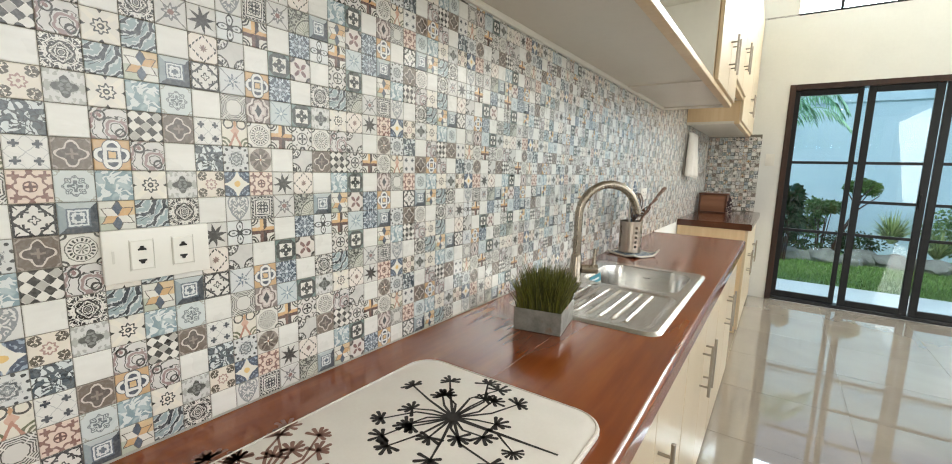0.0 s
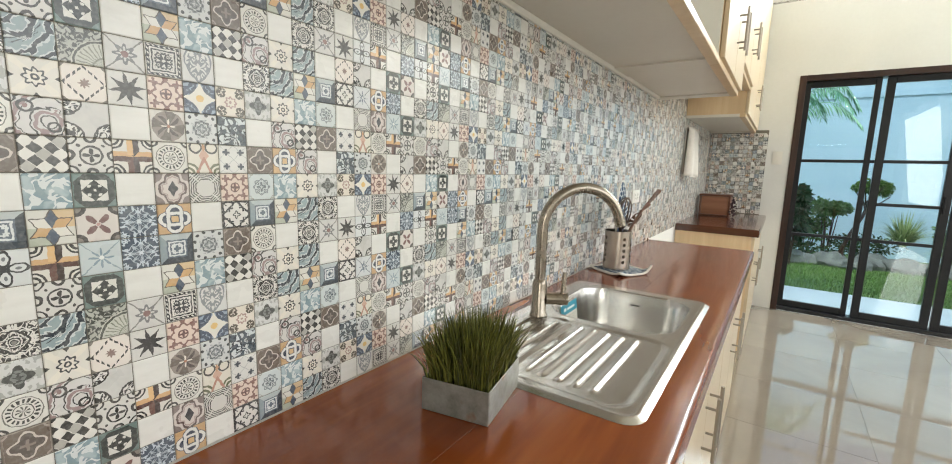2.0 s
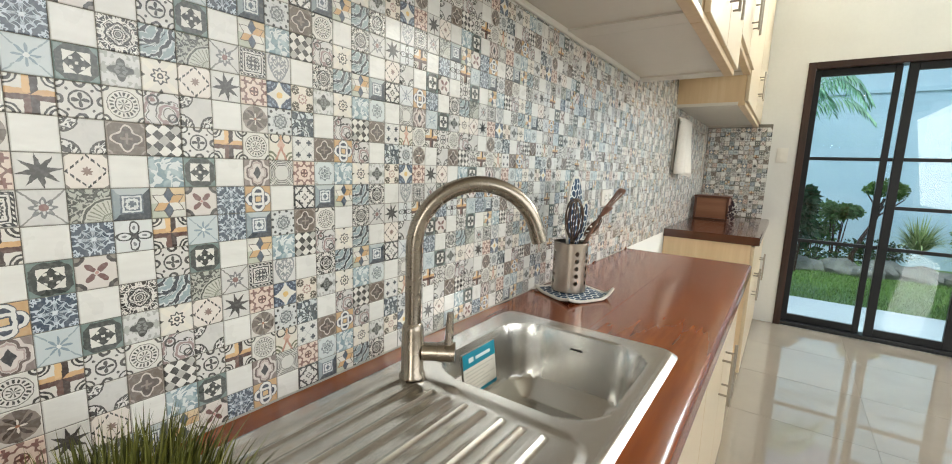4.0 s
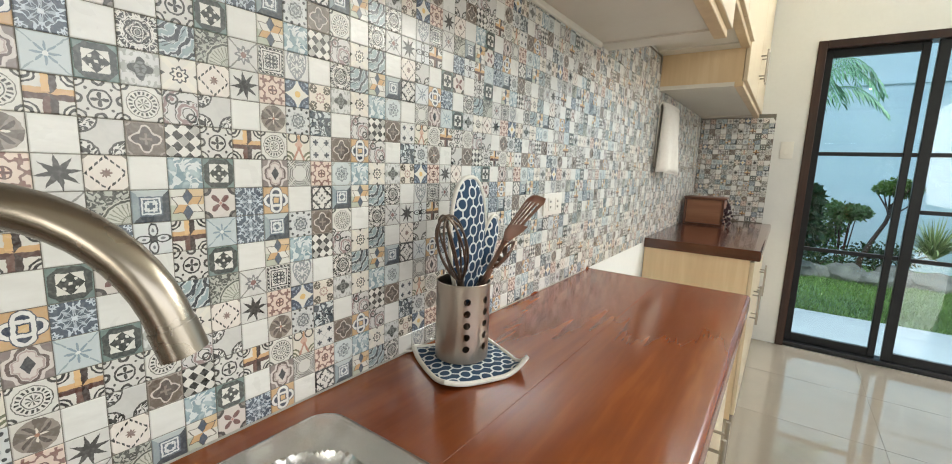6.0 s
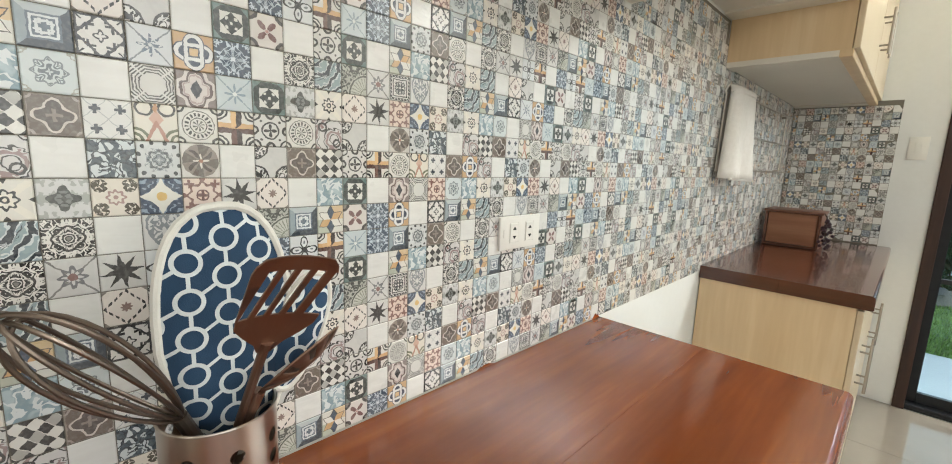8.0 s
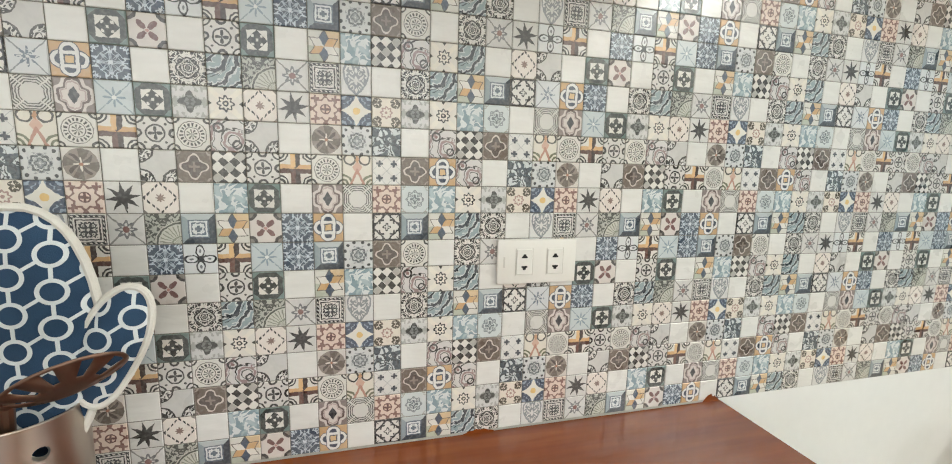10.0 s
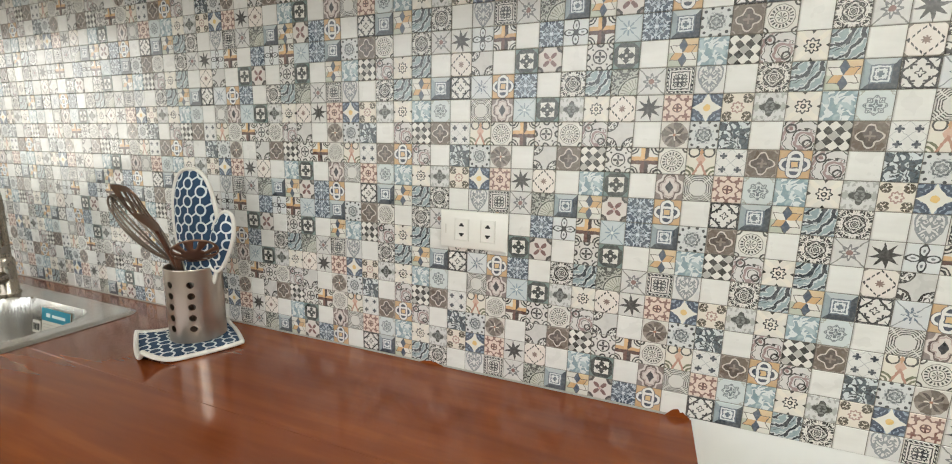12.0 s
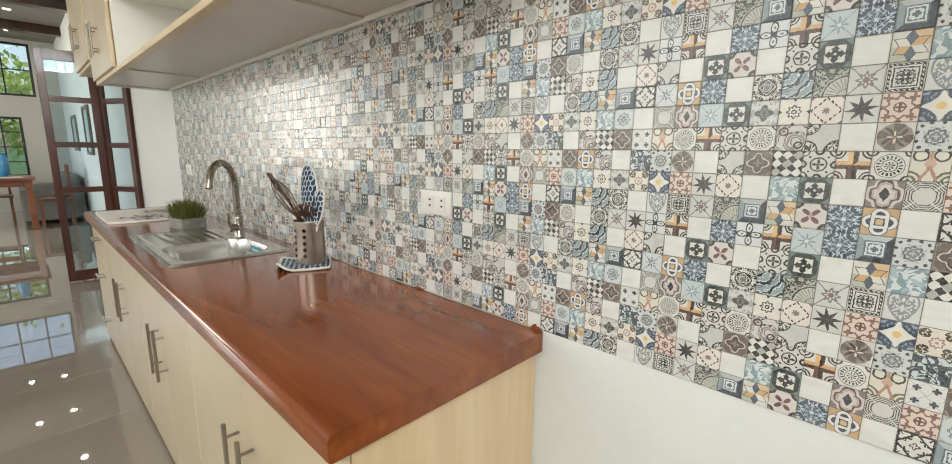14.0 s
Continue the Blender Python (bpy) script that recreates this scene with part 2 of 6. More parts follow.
def m_RC(k):
    k.ink(k.near(k.r, 0.5, 0.05), "2f2d2b")
    k.ink(k.both(k.lt(k.r, 0.4), k.lt(k.r, k.lobes(4, 0.02, 0.4, 0.8))), "2f2d2b")
    k.ink(k.lt(k.q, 0.44), "35322f")
    k.ink(k.both(k.lt(k.q, 0.34), k.gt(k.q, 0.16)), "d9d6d0")
    k.ink(k.lt(k.m("MINIMUM", k.spot(1, 0), k.spot(0, 1)), 0.3), "35322f")
    k.ink(k.lt(k.m("MINIMUM", k.spot(1, 0), k.spot(0, 1)), 0.15), "d9d6d0")
    k.ink(k.lt(k.spot(0.56, 0.56), 0.08), "3f3b38")


def m_QB(k):
    k.ink(k.both(k.gt(k.x, 0.0), k.gt(k.y, 0.0)), "d9b880")
    k.ink(k.both(k.lt(k.x, 0.0), k.lt(k.y, 0.0)), "b9c0ab")
    turn = k.m("MULTIPLY_ADD", k.a, 3 / math.pi, 6.0)
    b = k.m("MULTIPLY", k.m("SUBTRACT", k.m("FRACT", turn), 0.5), math.pi / 3)
    edge = k.m("MULTIPLY", k.r, k.m("ADD", k.m("MULTIPLY", k.m("COSINE", b), 1.0), k.m("MULTIPLY", k.m("ABSOLUTE", k.m("SINE", b)), 1.75)))
    idx = k.m("MODULO", k.m("FLOOR", turn), 3.0)
    inside = k.lt(edge, 1.02)
    k.ink(k.both(inside, k.near(idx, 0, 0.5)), "d29e50")
    k.ink(k.both(inside, k.near(idx, 1, 0.5)), "43556b")
    k.ink(k.both(inside, k.near(idx, 2, 0.5)), "e6e2d8")
    k.ink(k.near(edge, 1.02, 0.05), "5b5148")


def m_LB(k):
    k.ink(k.span(k.free(1.1, 5, 0.8), 0.4, 0.52), "7c9ba6")
    k.ink(k.near(k.free(1.3, 9, 1.0), 0.5, 0.05), "dbe2e2")


def m_CK(k):
    p, q = k.m("ADD", k.x, k.y), k.m("SUBTRACT", k.x, k.y)
    i, j = k.m("FLOOR", k.m("MULTIPLY_ADD", p, 1.45, 0.5)), k.m("FLOOR", k.m("MULTIPLY_ADD", q, 1.45, 0.5))
    odd = k.gt(k.m("ABSOLUTE", k.m("MODULO", k.m("ADD", i, j), 2.0)), 0.5)
    k.ink(k.both(odd, k.lt(k.m("ABSOLUTE", k.m("SUBTRACT", k.m("FRACT", k.m("MULTIPLY_ADD", p, 1.45, 0.5)), 0.5)), 0.44)), "2f2d2a")
    k.ink(k.both(k.m("SUBTRACT", 1.0, odd), k.lt(k.m("ABSOLUTE", j), 0.5)), "b3b0a8")


def m_SW(k):
    v = k.m("SINE", k.m("ADD", k.m("MULTIPLY", k.spot(0.35, -0.3, False), 7.5), k.m("MULTIPLY", k.free(1.1, 2), 7.0)))
    k.ink(k.gt(v, 0.82), "9c7f7e")
    k.ink(k.near(v, 0.1, 0.24), "35322f")
    k.ink(k.near(k.spot(-0.5, 0.5, False), 0.28, 0.06), "35322f")
    k.ink(k.near(k.spot(0.55, -0.55, False), 0.24, 0.06), "35322f")
    k.ink(k.lt(k.spot(-0.5, 0.5, False), 0.12), "8a625f")


def m_YS(k):
    k.ink(k.lt(k.m("ABSOLUTE", k.m("SUBTRACT", k.X, k.Y)), 0.22), "ebe3d3")
    k.ink(k.near(k.r, k.lobes(8, 0.33, 0.14), 0.06), "26282d")
    k.ink(k.lt(k.r, 0.18), "26282d")
    k.ink(k.lt(k.r, 0.08), "e6dcc8")
    k.ink(k.lt(k.m("MINIMUM", k.m("ADD", k.m("SUBTRACT", 1.0, k.X), k.m("MULTIPLY", k.Y, 1.6)),
                   k.m("ADD", k.m("SUBTRACT", 1.0, k.Y), k.m("MULTIPLY", k.X, 1.6))), 0.24), "35332f")


def m_BW(k):
    w = k.m("SINE", k.m("ADD", k.m("MULTIPLY", k.spot(-1, 1, False), 9.0), k.m("MULTIPLY", k.free(1.5, 8), 8.0)))
    k.ink(k.lt(w, -0.35), "8fa6ac")
    k.ink(k.gt(w, 0.5), "2c3640")
    k.ink(k.both(k.near(k.spot(-1, 1, False), 1.3, 0.18), k.lines(k.a, 26, 0.5)), "36424e")


def m_FD(k):
    w = k.m("SINE", k.m("ADD", k.m("MULTIPLY", k.lace(3.2, 4, True), 26.0), k.m("MULTIPLY", k.r, 3.0)))
    k.ink(k.gt(w, 0.15), "252322")
    k.ink(k.both(k.near(k.r, k.lobes(4, 0.5, 0.12), 0.05)), "2b2927")
    k.ink(k.lt(k.r, 0.1), "7e7c76")


def m_FN(k):
    c = k.spot(1, -1, False)
    ang = k.m("ARCTAN2", k.m("ADD", k.y, 1.0), k.m("SUBTRACT", k.x, 1.0))
    k.ink(k.gt(k.lace(5, 2), 0.5), "4a4d47")
    k.ink(k.lt(c, 1.5), "c9cabd")
    k.ink(k.both(k.lt(c, 1.25), k.lines(ang, 30, 0.55)), "878b79")
    k.ink(k.near(c, 1.38, 0.06), "51544b")
    k.ink(k.near(c, 0.5, 0.04), "878b79")


def m_MF(k):
    k.ink(k.span(k.free(1.5, 1), 0.4, 0.7, 0, 0.5), "c6c5c2")
    k.ink(k.both(k.lt(k.m("ABSOLUTE", k.m("SUBTRACT", k.X, k.Y)), 0.06), k.gt(k.r, 0.3)), "85837f")
    k.ink(k.near(k.r, k.lobes(8, 0.28, 0.24), 0.1), "77787b")
    k.ink(k.lt(k.r, 0.2), "8a5d58")


def m_FR(k):
    k.ink(k.near(k.s, 0.84, 0.09), "26262a")
    k.ink(k.both(k.near(k.s, 0.84, 0.045), k.lines(k.m("ADD", k.x, k.y), 22, 0.2)), "dedbd3")
    k.ink(k.near(k.s, 0.62, 0.04), "26262a")
    k.ink(k.both(k.lt(k.s, 0.5), k.gt(k.m("SINE", k.m("MULTIPLY", k.lace(2.6, 3, True), 30.0)), 0.0)), "33363c")


def m_HD(k):
    heart = k.dist(k.x, k.m("SUBTRACT", k.m("MULTIPLY", k.y, 0.85), k.m("MULTIPLY", k.X, 0.5)))
    k.ink(k.both(k.lt(heart, 0.8), k.gt(k.lace(4, 7), 0.48)), "8b9196")
    k.ink(k.near(heart, 0.8, 0.05), "8b9196")


def m_TR(k):
    k.ink(k.both(k.gt(k.x, k.y), k.gt(k.s, 0.6)), "37434f")
    k.ink(k.both(k.gt(k.m("MULTIPLY", k.x, -1.0), k.y), k.gt(k.s, 0.6), k.lt(k.x, k.y)), "8fa0a8")
    k.ink(k.lt(k.s, 0.6), "5a6b7c")
    k.ink(k.near(k.s, 0.46, 0.05), "dfe4e4")
    k.ink(k.both(k.lt(k.s, 0.36), k.m("MAXIMUM", k.near(k.i, 0.14, 0.045), k.near(k.s, 0.26, 0.05))), "dfe4e4")


def m_XO(k):
    k.ink(k.near(k.d, 1.0, 0.075), "26262a")
    k.ink(k.both(k.near(k.s, 0.5, 0.06), k.gt(k.i, 0.2)), "26262a")
    k.ink(k.near(k.s, 0.92, 0.055), "26262a")
    k.ink(k.both(k.near(k.i, 0.26, 0.05), k.gt(k.s, 0.62)), "26262a")
    k.ink(k.near(k.r, k.lobes(4, 0.12, 0.14), 0.05), "26262a")
    k.ink(k.both(k.near(k.m("SUBTRACT", k.X, k.Y), 0.0, 0.05), k.gt(k.r, 0.95)), "26262a")


def m_SN(k):
    k.ink(k.both(k.lt(k.m("ABSOLUTE", k.m("SUBTRACT", k.X, k.Y)), 0.05), k.gt(k.r, 0.4)), "858b90")
    k.ink(k.both(k.lt(k.r, k.lobes(8, 0.2, 0.4, 1.3)), k.gt(k.free(5, 2), 0.42)), "5f7286")
    k.ink(k.lt(k.r, 0.1), "d5d8d9")


def m_KN(k):
    a = k.dist(k.m("MAXIMUM", k.m("SUBTRACT", k.X, 0.48), 0.0), k.Y)
    b = k.dist(k.X, k.m("MAXIMUM", k.m("SUBTRACT", k.Y, 0.48), 0.0))
    k.ink(k.lt(k.m("MINIMUM", a, b), 0.34), "36445a")
    k.ink(k.lt(k.s, 0.2), "d9b06a")
    k.ink(k.near(a, 0.38, 0.1), "e6e6e2")
    k.ink(k.near(a, 0.5, 0.025), "4a5364")
    k.ink(k.near(b, 0.38, 0.1), "e6e6e2")
    k.ink(k.near(b, 0.5, 0.025), "4a5364")


def m_BF(k):
    k.ink(k.lt(k.r, k.lobes(8, 0.1, 0.62, 1.0)), "a3b3c0")
    k.ink(k.both(k.lt(k.r, k.lobes(8, 0.0, 0.42, 1.0))), "425468")
    k.ink(k.near(k.lace(3, 5, True), 0.5, 0.045), "c3d1dc")
    k.ink(k.lt(k.r, 0.12), "d5dfe6")


def m_CL(k):
    e = k.dist(k.m("DIVIDE", k.m("SUBTRACT", k.s, 0.52), 0.42), k.m("DIVIDE", k.i, 0.25))
    k.ink(k.near(e, 0.92, 0.16), "2d3034")
    k.ink(k.lt(e, 0.3), "747a7f")
    k.ink(k.lt(k.r, 0.12), "33363a")


def m_CR(k):
    k.ink(k.near(k.q, 0.3, 0.07), "2b2a28")
    k.ink(k.near(k.q, 0.52, 0.05), "2b2a28")
    k.ink(k.both(k.lt(k.Y, 0.3), k.gt(k.y, 0.0)), "d7a052")
    k.ink(k.both(k.lt(k.Y, 0.3), k.lt(k.y, 0.0)), "5a3226")
    k.ink(k.both(k.lt(k.X, 0.3), k.lt(k.x, 0.0), k.gt(k.Y, k.X)), "6e4030")
    k.ink(k.both(k.lt(k.X, 0.3), k.gt(k.x, 0.0), k.gt(k.Y, k.X)), "3b2722")
    k.ink(k.both(k.lt(k.X, 0.3), k.gt(k.y, 0.1), k.lt(k.x, 0.0)), "e3b05c")


def m_DS(k):
    k.ink(k.lt(k.r, k.lobes(8, 0.06, 0.55, 1.2)), "7d97a6")
    k.ink(k.both(k.near(k.m("SUBTRACT", k.X, k.Y), 0.0, 0.05), k.gt(k.r, 0.65)), "8ea3ab")
    k.ink(k.lt(k.r, 0.12), "e4e8e6")


def m_OC(k):
    o = k.m("MAXIMUM", k.s, k.m("MULTIPLY", k.d, 0.7))
    k.ink(k.both(k.gt(o, 0.52), k.lines(o, 44, 0.1)), "45423d")
    k.ink(k.near(k.m("SUBTRACT", k.X, k.Y), 0.0, 0.06), "d8d6cf")


def m_RD(k):
    o = k.m("ADD", k.m("MULTIPLY", k.X, 1.15), k.m("ADD", k.m("MULTIPLY", k.Y, 0.85), k.m("MULTIPLY", k.cosn(8), 0.09)))
    k.ink(k.near(o, 0.98, 0.1), "6a544f")
    k.ink(k.near(o, 0.78, 0.05), "b59c95")
    k.ink(k.gt(o, 1.35), "8a7a75")
    k.ink(k.lt(k.m("ADD", k.m("MULTIPLY", k.X, 1.7), k.Y), 0.52), "383a40")


def m_BR(k):
    k.ink(k.near(k.s, 0.95, 0.04), "948579")
    k.ink(k.lt(k.r, k.lobes(4, 0.46, 0.26)), "5b4e46")
    k.ink(k.near(k.r, k.lobes(4, 0.5, 0.28), 0.055), "d3c7bc")
    k.ink(k.both(k.lt(k.i, 0.07), k.lt(k.r, 0.32)), "8f8074")
    k.ink(k.both(k.lt(k.q, 0.32), k.gt(k.q, 0.22)), "a89a8e")


def m_CI(k):
    k.ink(k.both(k.near(k.r, 0.6, 0.1), k.lines(k.a, 18, 0.0)), "34332f")
    k.ink(k.near(k.r, 0.42, 0.025), "4a4842")
    k.ink(k.both(k.lt(k.r, 0.3), k.lines(k.a, 8, 0.1)), "56544d")
    k.ink(k.near(k.r, 0.8, 0.025), "6d6a62")
    k.ink(k.both(k.lt(k.q, 0.42), k.lines(k.q, 26, 0.0)), "3b3a35")


def m_PT(k):
    k.ink(k.lt(k.r, 0.93), "94867a")
    k.ink(k.both(k.lt(k.r, 0.93), k.gt(k.cosn(4, 0.8), 0.15)), "6d5f54")
    k.ink(k.both(k.lt(k.r, k.lobes(4, 0.1, 0.72, 0.7, math.pi)), k.gt(k.m("SINE", k.m("MULTIPLY", k.a, 4.0)), 0.0)), "564940")
    k.ink(k.lt(k.r, k.lobes(4, 0.05, 0.38, 3.5)), "e6dccd")
    k.ink(k.lt(k.r, 0.1), "a9683f")


def m_GL(k):
    k.ink(k.near(k.r, k.lobes(8, 0.42, 0.1), 0.07), "555b5f")
    k.ink(k.near(k.r, k.lobes(4, 0.2, 0.1), 0.04), "5d6468")
    k.ink(k.lt(k.m("MINIMUM", k.spot(0.72, 0.72), k.m("MINIMUM", k.spot(0.9, 0.3), k.spot(0.3, 0.9))), 0.11), "3c4043")
    k.ink(k.both(k.lt(k.r, 0.7), k.near(k.lace(4, 3, True), 0.5, 0.03)), "8b9296")


def m_DL(k):
    k.ink(k.gt(k.m("SINE", k.m("MULTIPLY", k.free(1.2, 4, 0.8), 19.0)), 0.1), "465762")
    k.ink(k.near(k.free(2.0, 7, 1.0), 0.5, 0.035), "2e3840")


def m_PE(k):
    k.ink(k.both(k.near(k.r, k.lobes(8, 0.62, 0.16), 0.07)), "86584c")
    k.ink(k.lt(k.r, 0.34), "6e4038")
    k.ink(k.both(k.lt(k.r, 0.26), k.near(k.i, 0.12, 0.05)), "e6c3ab")
    k.ink(k.both(k.lt(k.spot(0.66, 0.66), 0.26), k.m("MAXIMUM", k.near(k.X, 0.66, 0.07), k.near(k.Y, 0.66, 0.07))), "8a594e")
    k.ink(k.lt(k.m("MINIMUM", k.spot(0.95, 0), k.spot(0, 0.95)), 0.16), "8a594e")


def m_NY(k):
    k.ink(k.gt(k.lace(4, 8), 0.56), "8fa3b8")
    k.ink(k.lt(k.m("ADD", k.m("POWER", k.X, 0.62), k.m("POWER", k.Y, 0.62)), 1.12), "e8e4d6")
    k.ink(k.lt(k.r, 0.24), "e6b83f")


def m_OL(k):
    k.ink(k.both(k.lt(k.spot(0.62, 0.62), 0.34), k.gt(k.lace(6, 1), 0.44)), "514733")
    k.ink(k.near(k.r, k.lobes(8, 0.28, 0.1), 0.06), "ab8278")
    k.ink(k.lt(k.r, 0.1), "ab8278")


def m_GD(k):
    k.ink(k.gt(k.lace(3, 6), 0.52), "aeb0aa")
    k.ink(k.lt(k.r, k.lobes(4, 0.38, 0.28)), "484b47")
    k.ink(k.both(k.lt(k.r, 0.4), k.gt(k.lace(5, 3), 0.56)), "7f8380")


def m_MD(k):
    k.ink(k.both(k.lt(k.r, k.lobes(8, 0.5, 0.14)), k.gt(k.m("SINE", k.m("MULTIPLY", k.lace(2.5, 2, True), 26.0)), 0.1)), "66717a")
    k.ink(k.near(k.r, k.lobes(8, 0.5, 0.14), 0.04), "78838a")
    k.ink(k.both(k.lt(k.q, 0.35), k.gt(k.lace(5, 3), 0.5)), "a6a79a")


def m_FL(k):
    p = k.spot(0.5, 0.5)
    k.ink(k.near(k.m("SUBTRACT", k.X, k.Y), 0.0, 0.03), "b6b8b8")
    k.ink(k.near(k.d, 1.0, 0.025), "b6b8b8")
    k.ink(k.both(k.lt(p, 0.24), k.m("MAXIMUM", k.near(k.X, 0.5, 0.08), k.near(k.Y, 0.5, 0.08))), "39424f")


def m_AR(k):
    k.ink(k.both(k.lt(k.y, -0.05), k.lt(k.q, 0.75), k.lines(k.q, 22, -0.1)), "6f7350")
    k.ink(k.both(k.gt(k.y, 0.1), k.near(k.spot(0.5, 0.75), 0.36, 0.06)), "45423c")
    k.ink(k.lt(k.m("ADD", k.m("MULTIPLY", k.X, 1.5), k.m("ABSOLUTE", k.m("SUBTRACT", k.y, 0.2))), 0.5), "d2a084")
    k.ink(k.both(k.near(k.X, k.m("MULTIPLY", k.y, -0.45), 0.09), k.lt(k.y, 0.1)), "b9795c")
    k.ink(k.lt(k.m("ADD", k.m("MULTIPLY", k.X, 2.2), k.m("ABSOLUTE", k.m("SUBTRACT", k.y, 0.75))), 0.3), "c48a4e")


GROUNDS = {"W": "e9e8e2", "ST": "dad8d2", "DD": "e9ded3", "LF": "d3d1cc", "GR": "6f8984", "PF": "dcd3cb", "RC": "d8d5cf", "QB": "dddbd0",
           "LB": "abc1c7", "CK": "e4e1d8", "SW": "d6d3d0", "YS": "e3ddd1", "BW": "d0d8d8", "FD": "e2dfd7", "FN": "b5b7ab", "MF": "d8d6d2",
           "FR": "dfdcd5", "HD": "dcdbd8", "TR": "bac5c7", "XO": "e1ded7", "SN": "d4d8da", "KN": "cc9d5c", "BF": "425468", "CL": "dbdfdf",
           "CR": "e0dcd2", "DS": "c4d0d3", "OC": "d8d6cf", "RD": "d8cdc6", "BR": "6f5e50", "CI": "dfdcd3", "PT": "d9d3ca", "GL": "d3d6d5",
           "DL": "d0d9da", "PE": "e4cbb9", "NY": "3b4d66", "OL": "e7dccb", "GD": "d6d6d4", "MD": "ced8d8", "FL": "e2e1dc", "AR": "e3dccb"}
PAINTERS = {"W": m_W, "ST": m_ST, "DD": m_DD, "LF": m_LF, "GR": m_GR, "PF": m_PF, "RC": m_RC, "QB": m_QB, "LB": m_LB, "CK": m_CK,
            "SW": m_SW, "YS": m_YS, "BW": m_BW, "FD": m_FD, "FN": m_FN, "MF": m_MF, "FR": m_FR, "HD": m_HD, "TR": m_TR, "XO": m_XO,
            "SN": m_SN, "KN": m_KN, "BF": m_BF, "CL": m_CL, "CR": m_CR, "DS": m_DS, "OC": m_OC, "RD": m_RD, "BR": m_BR, "CI": m_CI,
            "PT": m_PT, "GL": m_GL, "DL": m_DL, "PE": m_PE, "NY": m_NY, "OL": m_OL, "GD": m_GD, "MD": m_MD, "FL": m_FL, "AR": m_AR}
MOTIF_ROWS = ["W HD FR MF FN TR QB PF BF KN W XO TR QB BW FD", "ST CL CR W BF CL CR DS BF TR GL BR CI W FD MF",
              "DD LF W GR PF W RC GR W QB LB CK SW YS BW W", "XO SN KN BF W FD BW FN MF FR HD W FD BW QB TR",
              "W OC RD DS GR GD YS DD ST PE NY OL GD YS LB MD", "FL AR CI CR RC CI SW LF W PT GL DL W SW CK BR",
              "DL GL PT W LF BR CK RC CR CI AR FL BR KN SW W", "OL NY PE ST DD W LB GR W RD OC PE MD LB YS GD"]
MOTIF_GRID = [r.split() for r in MOTIF_ROWS]
MOTIFS = {}
for code, painter in PAINTERS.items():
    net = Motif("mosaic_" + code.lower(), 0.22)
    net.lay(GROUNDS[code])
    painter(net)
    ripple = net.noise(net.world((1, 1, 3)), 35, 2) if code == "W" else None
    MOTIFS[code] = net.finish(ripple)
MOTIF_ORDER = list(MOTIFS)


# ---- geometry helpers ----
BASES = {}


def thing(name, base, label="", category="", group="", kind=""):
    """An empty at the base of a thing, to which its parts belong."""
    ob = new(name)
    ob.location = base
    ob.empty_display_size = 0.05
    BASES[ob.name] = Vector(base)
    return tagged(ob, label, category, group, kind)


def smooth(mesh, angle=35):
    mesh.polygons.foreach_set("use_smooth", [True] * len(mesh.polygons))
    mesh.set_sharp_from_angle(angle=radians(angle))


def part(name, bm, material, parent=None, label="", soft=True):
    """Links a bmesh, given in world metres, as one mesh object under a thing or a part."""
    mesh = bpy.data.meshes.new(name)
    base = BASES[parent.name] if parent else Vector((0, 0, 0))
    bmesh.ops.translate(bm, verts=bm.verts, vec=-base)
    bm.to_mesh(mesh)
    bm.free()
    for m in (material if isinstance(material, (list, tuple)) else [material]):
        mesh.materials.append(m)
    if soft:
        smooth(mesh)
    ob = new(name, mesh)
    if parent:
        ob.parent = parent
        BASES[ob.name] = base
    else:
        BASES[ob.name] = Vector((0, 0, 0))
    return tagged(ob, label)


def solid(name, bm, material, label, category="", kind="structure", soft=True):
    return tagged(part(name, bm, material, None, "", soft), label, category, "", kind)


def box(x0, y0, z0, x1, y1, z1, bevel=0.0, seg=1):
    bm = bmesh.new()
    bmesh.ops.create_cube(bm, size=1.0, matrix=Matrix.Translation(((x0 + x1) / 2, (y0 + y1) / 2, (z0 + z1) / 2)) @ Matrix.Diagonal((x1 - x0, y1 - y0, z1 - z0, 1)))
    if bevel:
        bmesh.ops.bevel(bm, geom=bm.edges[:], offset=bevel, segments=seg, affect="EDGES", profile=0.5)
    return bm


def join(*bms):
    """One bmesh out of several, for one part."""
    out = bms[0]
    for b in bms[1:]:
        tmp = bpy.data.meshes.new("tmp")
        b.to_mesh(tmp)
        b.free()
        out.from_mesh(tmp)
        bpy.data.meshes.remove(tmp)
    return out


def moved(bm, m):
    bmesh.ops.transform(bm, verts=bm.verts, matrix=m)
    return bm


